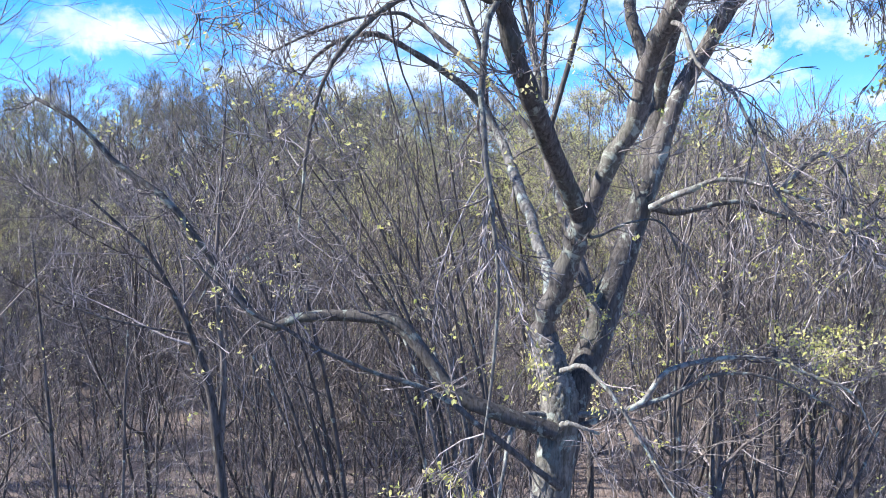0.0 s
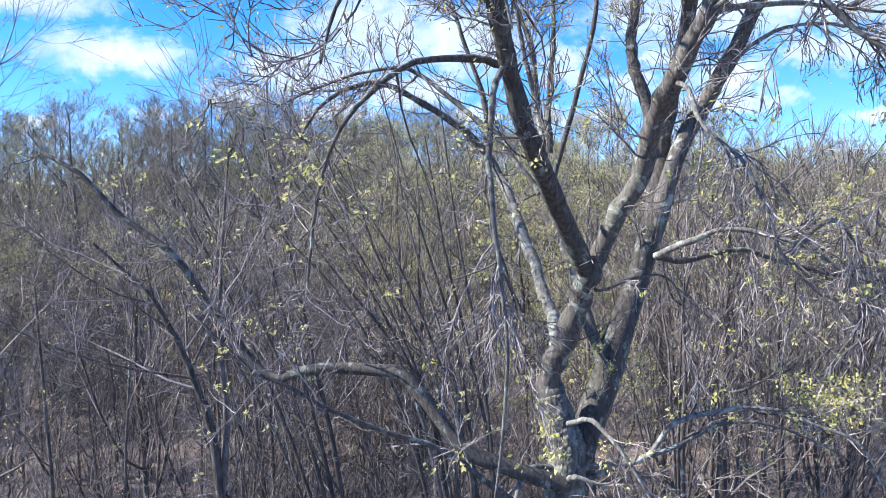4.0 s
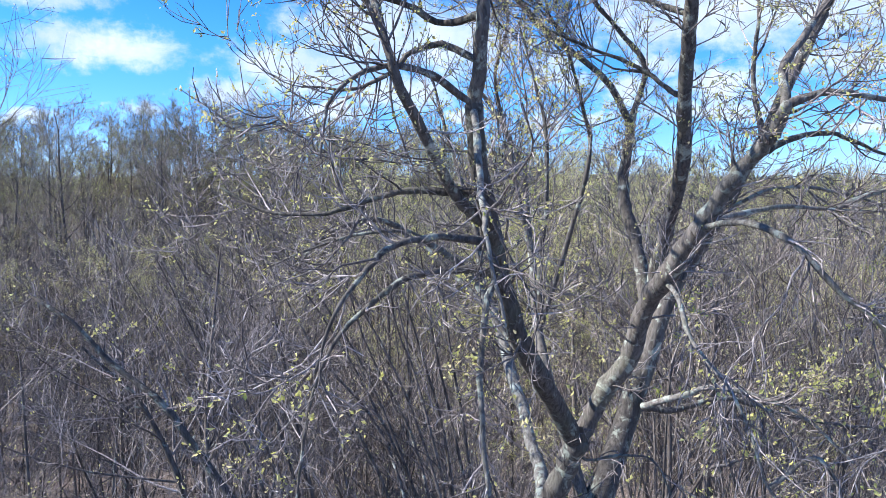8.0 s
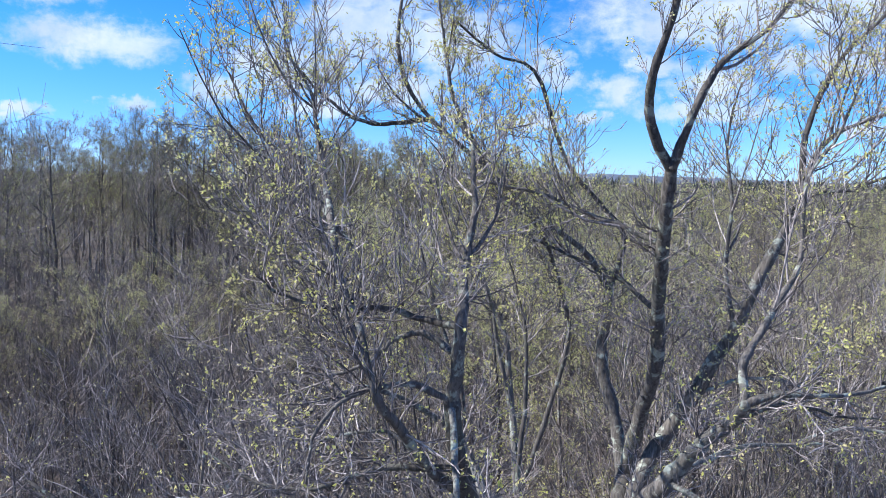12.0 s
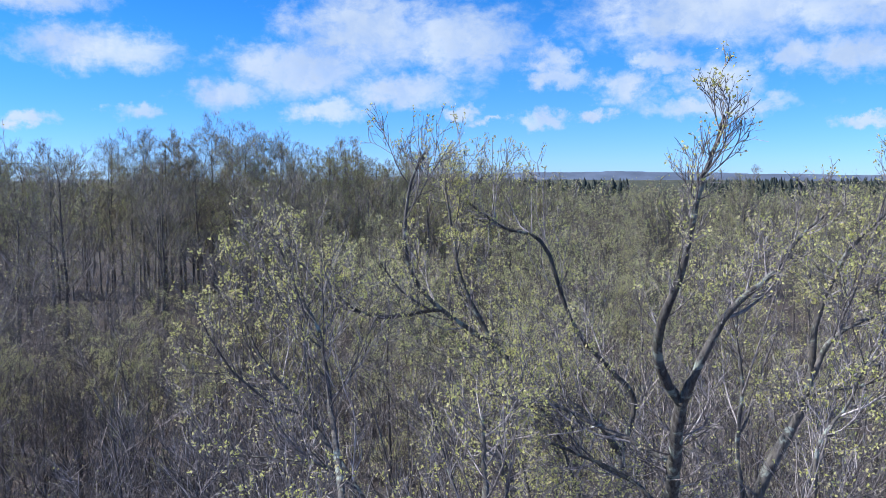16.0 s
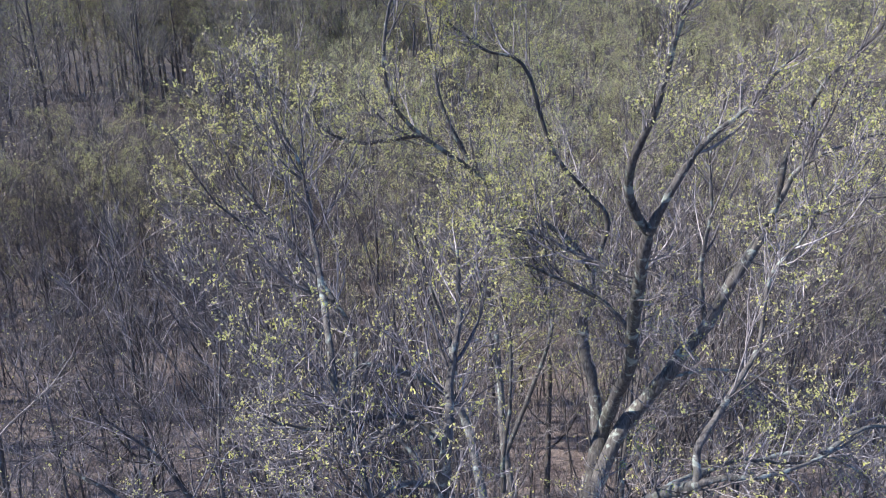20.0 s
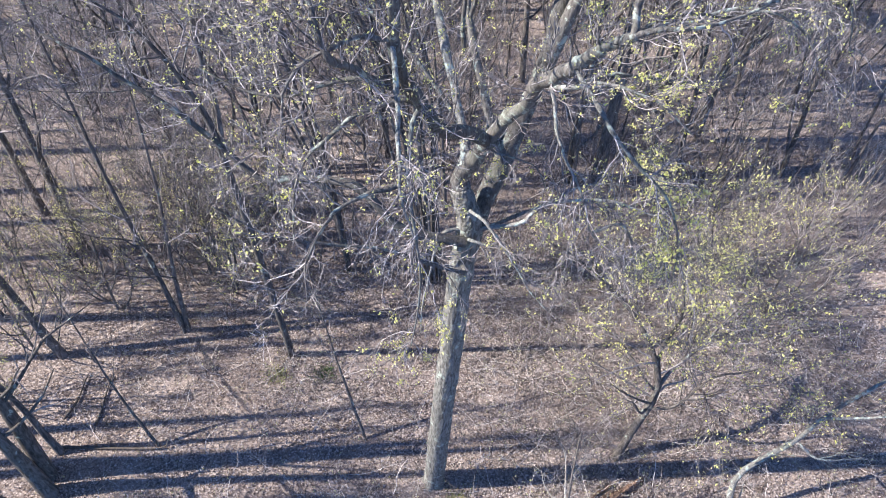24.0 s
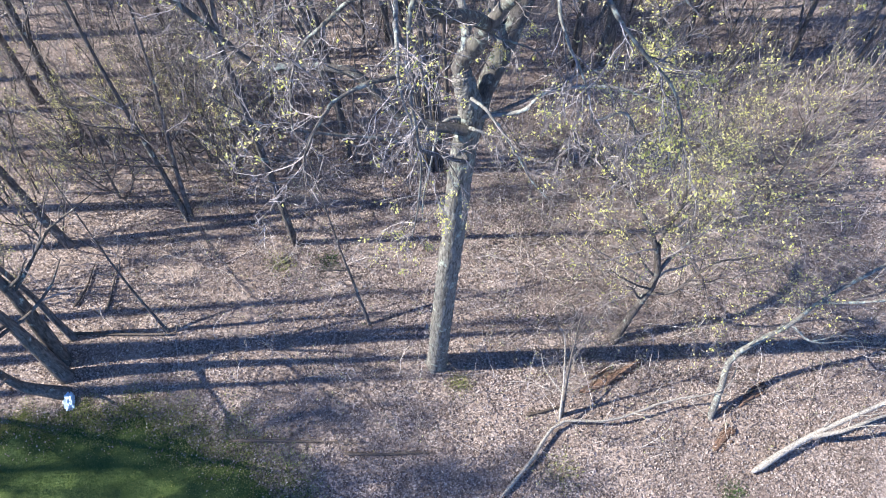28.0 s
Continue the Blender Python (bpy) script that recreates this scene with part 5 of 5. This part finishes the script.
fallen("fallen_branch", [[(0.95, 4.41, 0.08), (1.7, 5.16, 0.13), (2.41, 5.93, 0.2), (3.53, 5.88, 0.26), (4.82, 6.2, 0.4), (6.03, 6.28, 0.65), (6.45, 6.8, 0.9)],
                         [(2.41, 5.93, 0.2), (2.52, 6.5, 0.75), (2.56, 6.82, 1.0), (2.57, 7.3, 1.6), (2.36, 7.52, 2.0)], [(2.54, 6.41, 0.6), (2.14, 6.87, 1.0), (2.06, 7.14, 1.3)]],
       (0.046, 0.03, 0.016), "long pale dead branch lying on brown leaves", "dead branch", twigs=4)
fallen("fallen_tree", [[(6.4, 4.6, 0.1), (7.74, 5.23, 0.3), (9.49, 5.8, 0.7), (11.07, 6.28, 1.2)], [(7.74, 5.23, 0.3), (8.5, 5.26, 0.6), (9.26, 5.42, 0.9), (10.4, 5.5, 1.2)]],
       (0.085, 0.06), "pale split fallen trunk lying among brush", "fallen tree", twigs=5)
fallen("leaning_snag", [[(5.81, 5.84, -0.05), (6.01, 6.33, 0.6), (6.23, 6.81, 1.3), (7.31, 7.13, 2.0), (7.87, 7.38, 2.6), (8.74, 7.54, 3.6), (9.8, 7.7, 4.8)],
                        [(7.31, 7.13, 2.0), (7.77, 6.8, 1.8), (8.67, 6.8, 1.7)], [(7.8, 7.35, 2.5), (8.4, 7.0, 3.1), (9.3, 6.8, 3.6)]], (0.085, 0.035, 0.035),
       "grey leaning dead tree with bare bent branches", "dead tree", BARK_PALE, twigs=9)


def rotten_log(a, b, r, label):
    """A log that has rotted into splintered, sunken pieces."""
    a, b = np.array(a), np.array(b)
    ob = thing("rotten_log", tuple(a), label, "log")
    L = np.linalg.norm(b - a)
    t = (b - a) / L
    side = np.array([-t[1], t[0], 0])
    g = np.random.default_rng(int(abs(a[0]) * 100))
    for k in range(14):
        u0 = g.uniform(0, 0.7)
        u1 = min(1.0, u0 + g.uniform(0.2, 0.5)) if k else 1.0
        u0 = u0 if k else 0.0
        rad = r * (g.uniform(0.2, 0.42) if k else 0.5)
        P = np.linspace(u0, u1, 16)[:, None] * (b - a) + side * (g.normal() * r * 0.55 if k else 0) + np.array([0, 0, rad * 0.35 - 0.10])
        P = P + np.cumsum(g.normal(size=P.shape), 0) * r * 0.05
        R = rad * np.concatenate([[0.15, 0.5, 0.8], np.ones(10), [0.75, 0.5, 0.12]]) * g.uniform(0.75, 1.2, 16)
        v, f = tubes(P[None], R[None], 10)
        v = v + g.normal(size=v.shape) * rad * 0.10
        part("log" if k == 0 else "splinter", mesh_from("log", v, f, ROTTEN), ob)
    return ob


rotten_log((3.05, 6.65, 0.09), (4.61, 7.32, 0.1), 0.16, "red-brown rotten log crumbling into leaf litter")
rotten_log((6.55, 6.1, 0.08), (7.3, 6.66, 0.1), 0.12, "red-brown rotten log crumbling into leaf litter")
rotten_log((5.73, 5.11, 0.08), (6.31, 5.65, 0.1), 0.11, "broken brown log in leaf litter")
for pts in ([(1.72, 6.22, 0.05), (2.2, 6.3, 0.05), (2.63, 6.39, 0.05)], [(-4.88, 6.06, 0.03), (-3.4, 5.95, 0.03), (-1.96, 5.81, 0.03)], [(-2.33, 5.6, 0.03), (-1.4, 5.53, 0.03), (-0.36, 5.51, 0.03)],
            [(-9.18, 8.95, 0.06), (-7.8, 8.84, 0.07), (-6.48, 8.76, 0.08), (-6.26, 8.9, 0.3)], [(-8.9, 9.65, 0.04), (-8.7, 10.1, 0.05), (-8.6, 10.9, 0.06)], [(-8.12, 9.45, 0.04), (-8.05, 10.0, 0.05), (-8.0, 10.8, 0.06)]):
    fallen("fallen_stick", [pts], (0.045,), "dark fallen stick on dead leaves", "stick", DARKSTICK, sides=6)


def lawn_edge(x):
    """How far the lawn reaches towards the wood."""
    return np.interp(x, (-30, -10, -8.2, -6.7, -5.9, -4.45, -3.65, -3.1, -2.4, -1.6), (6.95, 6.95, 7.05, 7.0, 6.5, 5.85, 5.2, 4.75, 3.2, -11.5)) + 0.12 * np.sin(x * 5.1) + 0.07 * np.sin(x * 13.7)


def lawn():
    xs = np.linspace(-30, -1.6, 120)
    s = np.linspace(0, 1, 40)
    X = np.repeat(xs[:, None], 40, 1)
    Y = -12 + (lawn_edge(xs)[:, None] - 0.2 + 12) * s
    Z = 0.03 + 0.015 * np.sin(X * 2.1) * np.sin(Y * 1.7) - 0.06 * (s > 0.985)
    V = np.stack([X, Y, Z], -1).reshape(-1, 3)
    i = (np.arange(119)[:, None] * 40 + np.arange(39)).reshape(-1)
    tagged(new("lawn", mesh_from("lawn", V, np.stack([i, i + 40, i + 41, i + 1], -1), LAWN)), "patch of mown green grass at the wood's edge", "lawn", kind="structure")
    r = np.random.default_rng(8)
    K = 64000
    x = r.uniform(-12, -1.8, K)
    y = lawn_edge(x) + 0.25 - 4.2 * r.random(K) ** 1.15 + r.normal(size=K) * 0.18
    keep = (y < lawn_edge(x) + 0.5 * r.random(K) ** 3) & (y > 2.5)
    x, y = x[keep], y[keep]
    base = np.stack([x, y, np.full(len(x), 0.032)], -1)
    v, f = leaves(base, np.tile([0, 0, 1.0], (len(x), 1)), 0.045, 0.6, 0.12)
    tagged(new("grass", mesh_from("grass", v, f, GRASS, False)), "short green grass blades of the lawn", "grass", kind="stuff")
    # the lawn thins out into yellowish rank grass
    K = 30000
    x = r.uniform(-11, -1.0, K)
    y = lawn_edge(x) - 0.35 + r.normal(size=K) * np.interp(x, (-9, -6, -3), (0.2, 0.45, 0.7))
    v, f = leaves(np.stack([x, y, np.full(K, 0.03)], -1), np.tile([0, 0, 0.7], (K, 1)), 0.045, 0.9, 0.22)
    tagged(new("rank_grass", mesh_from("rank_grass", v, f, TUFT, False)), "yellowish rank grass along the lawn edge", "grass", kind="stuff")
    for cx, cy, mat, wide in ((-3.95, 10.55, TUFT, 0.2), (-2.75, 10.55, GRASS, 0.2), (5.9, 4.2, GRASS, 0.22), (0.3, 7.1, TUFT, 0.2), (2.3, 4.9, TUFT, 0.3)):
        K = 420
        a = r.normal(size=(K, 2)) * wide * 0.75
        b = np.stack([a[:, 0], a[:, 1], np.zeros(K)], -1)
        v, f = leaves(b, unit(np.stack([a[:, 0], a[:, 1], np.full(K, 0.5)], -1)), 0.075, 0.5, 0.09)
        ob = tagged(new("grass_tuft", mesh_from("grass_tuft", v, f, mat, False)), "tuft of yellow-green grass among dead leaves", "grass tuft", "green tufts", "stuff")
        ob.location = (cx, cy, 0)


lawn()


def litter():
    """Fallen leaves, curled, over the floor of the clearing."""
    r = np.random.default_rng(9)
    K = 140000
    y = 3.2 + 15 * r.random(K) ** 1.25
    x = r.uniform(-1, 1, K) * (7.5 + 0.5 * y) - 0.5
    keep = y > lawn_edge(x) + 0.1 - 1.4 * r.random(K) ** 2.2
    x, y = x[keep], y[keep]
    flat = unit(np.stack([r.normal(size=len(x)), r.normal(size=len(x)), r.uniform(0, 1.2, len(x))], -1))
    v, f = leaves(np.stack([x, y, height(x, y) + np.where(y < lawn_edge(x) + 0.15, 0.05, 0.012)], -1), flat, 0.052, 0.18, 0.34)
    v[:, 2] = np.maximum(v[:, 2], 0.004 + height(v[:, 0], v[:, 1]))
    tagged(new("leaf_litter", mesh_from("leaf_litter", v, f, DRY_LEAF, False)), "curled brown and pinkish dead leaves", "leaf litter", kind="stuff")


litter()


def bag():
    """A crumpled pale bag."""
    bm = bmesh.new()
    bmesh.ops.create_icosphere(bm, subdivisions=4, radius=0.125)
    for v in bm.verts:
        n1 = noise.noise(v.co * 14) + 0.7 * noise.noise(v.co * 33)
        v.co *= 1 + 0.55 * n1
        v.co.z *= 0.75 if v.co.z > 0 else 0.5
        if v.co.z < -0.05:
            v.co.z = -0.05
        v.co.y *= 1.5
    me = bpy.data.meshes.new("bag")
    bm.to_mesh(me)
    bm.free()
    me.materials.append(plain("pale_plastic", (0.50, 0.62, 0.72), 0.45, 0.12, 14.0))
    ob = tagged(new("plastic_bag", me), "crumpled pale blue plastic bag on the lawn edge", "bag")
    ob.location, ob.rotation_euler = (-8.54, 7.2, 0.06), (0, 0, radians(15))


bag()
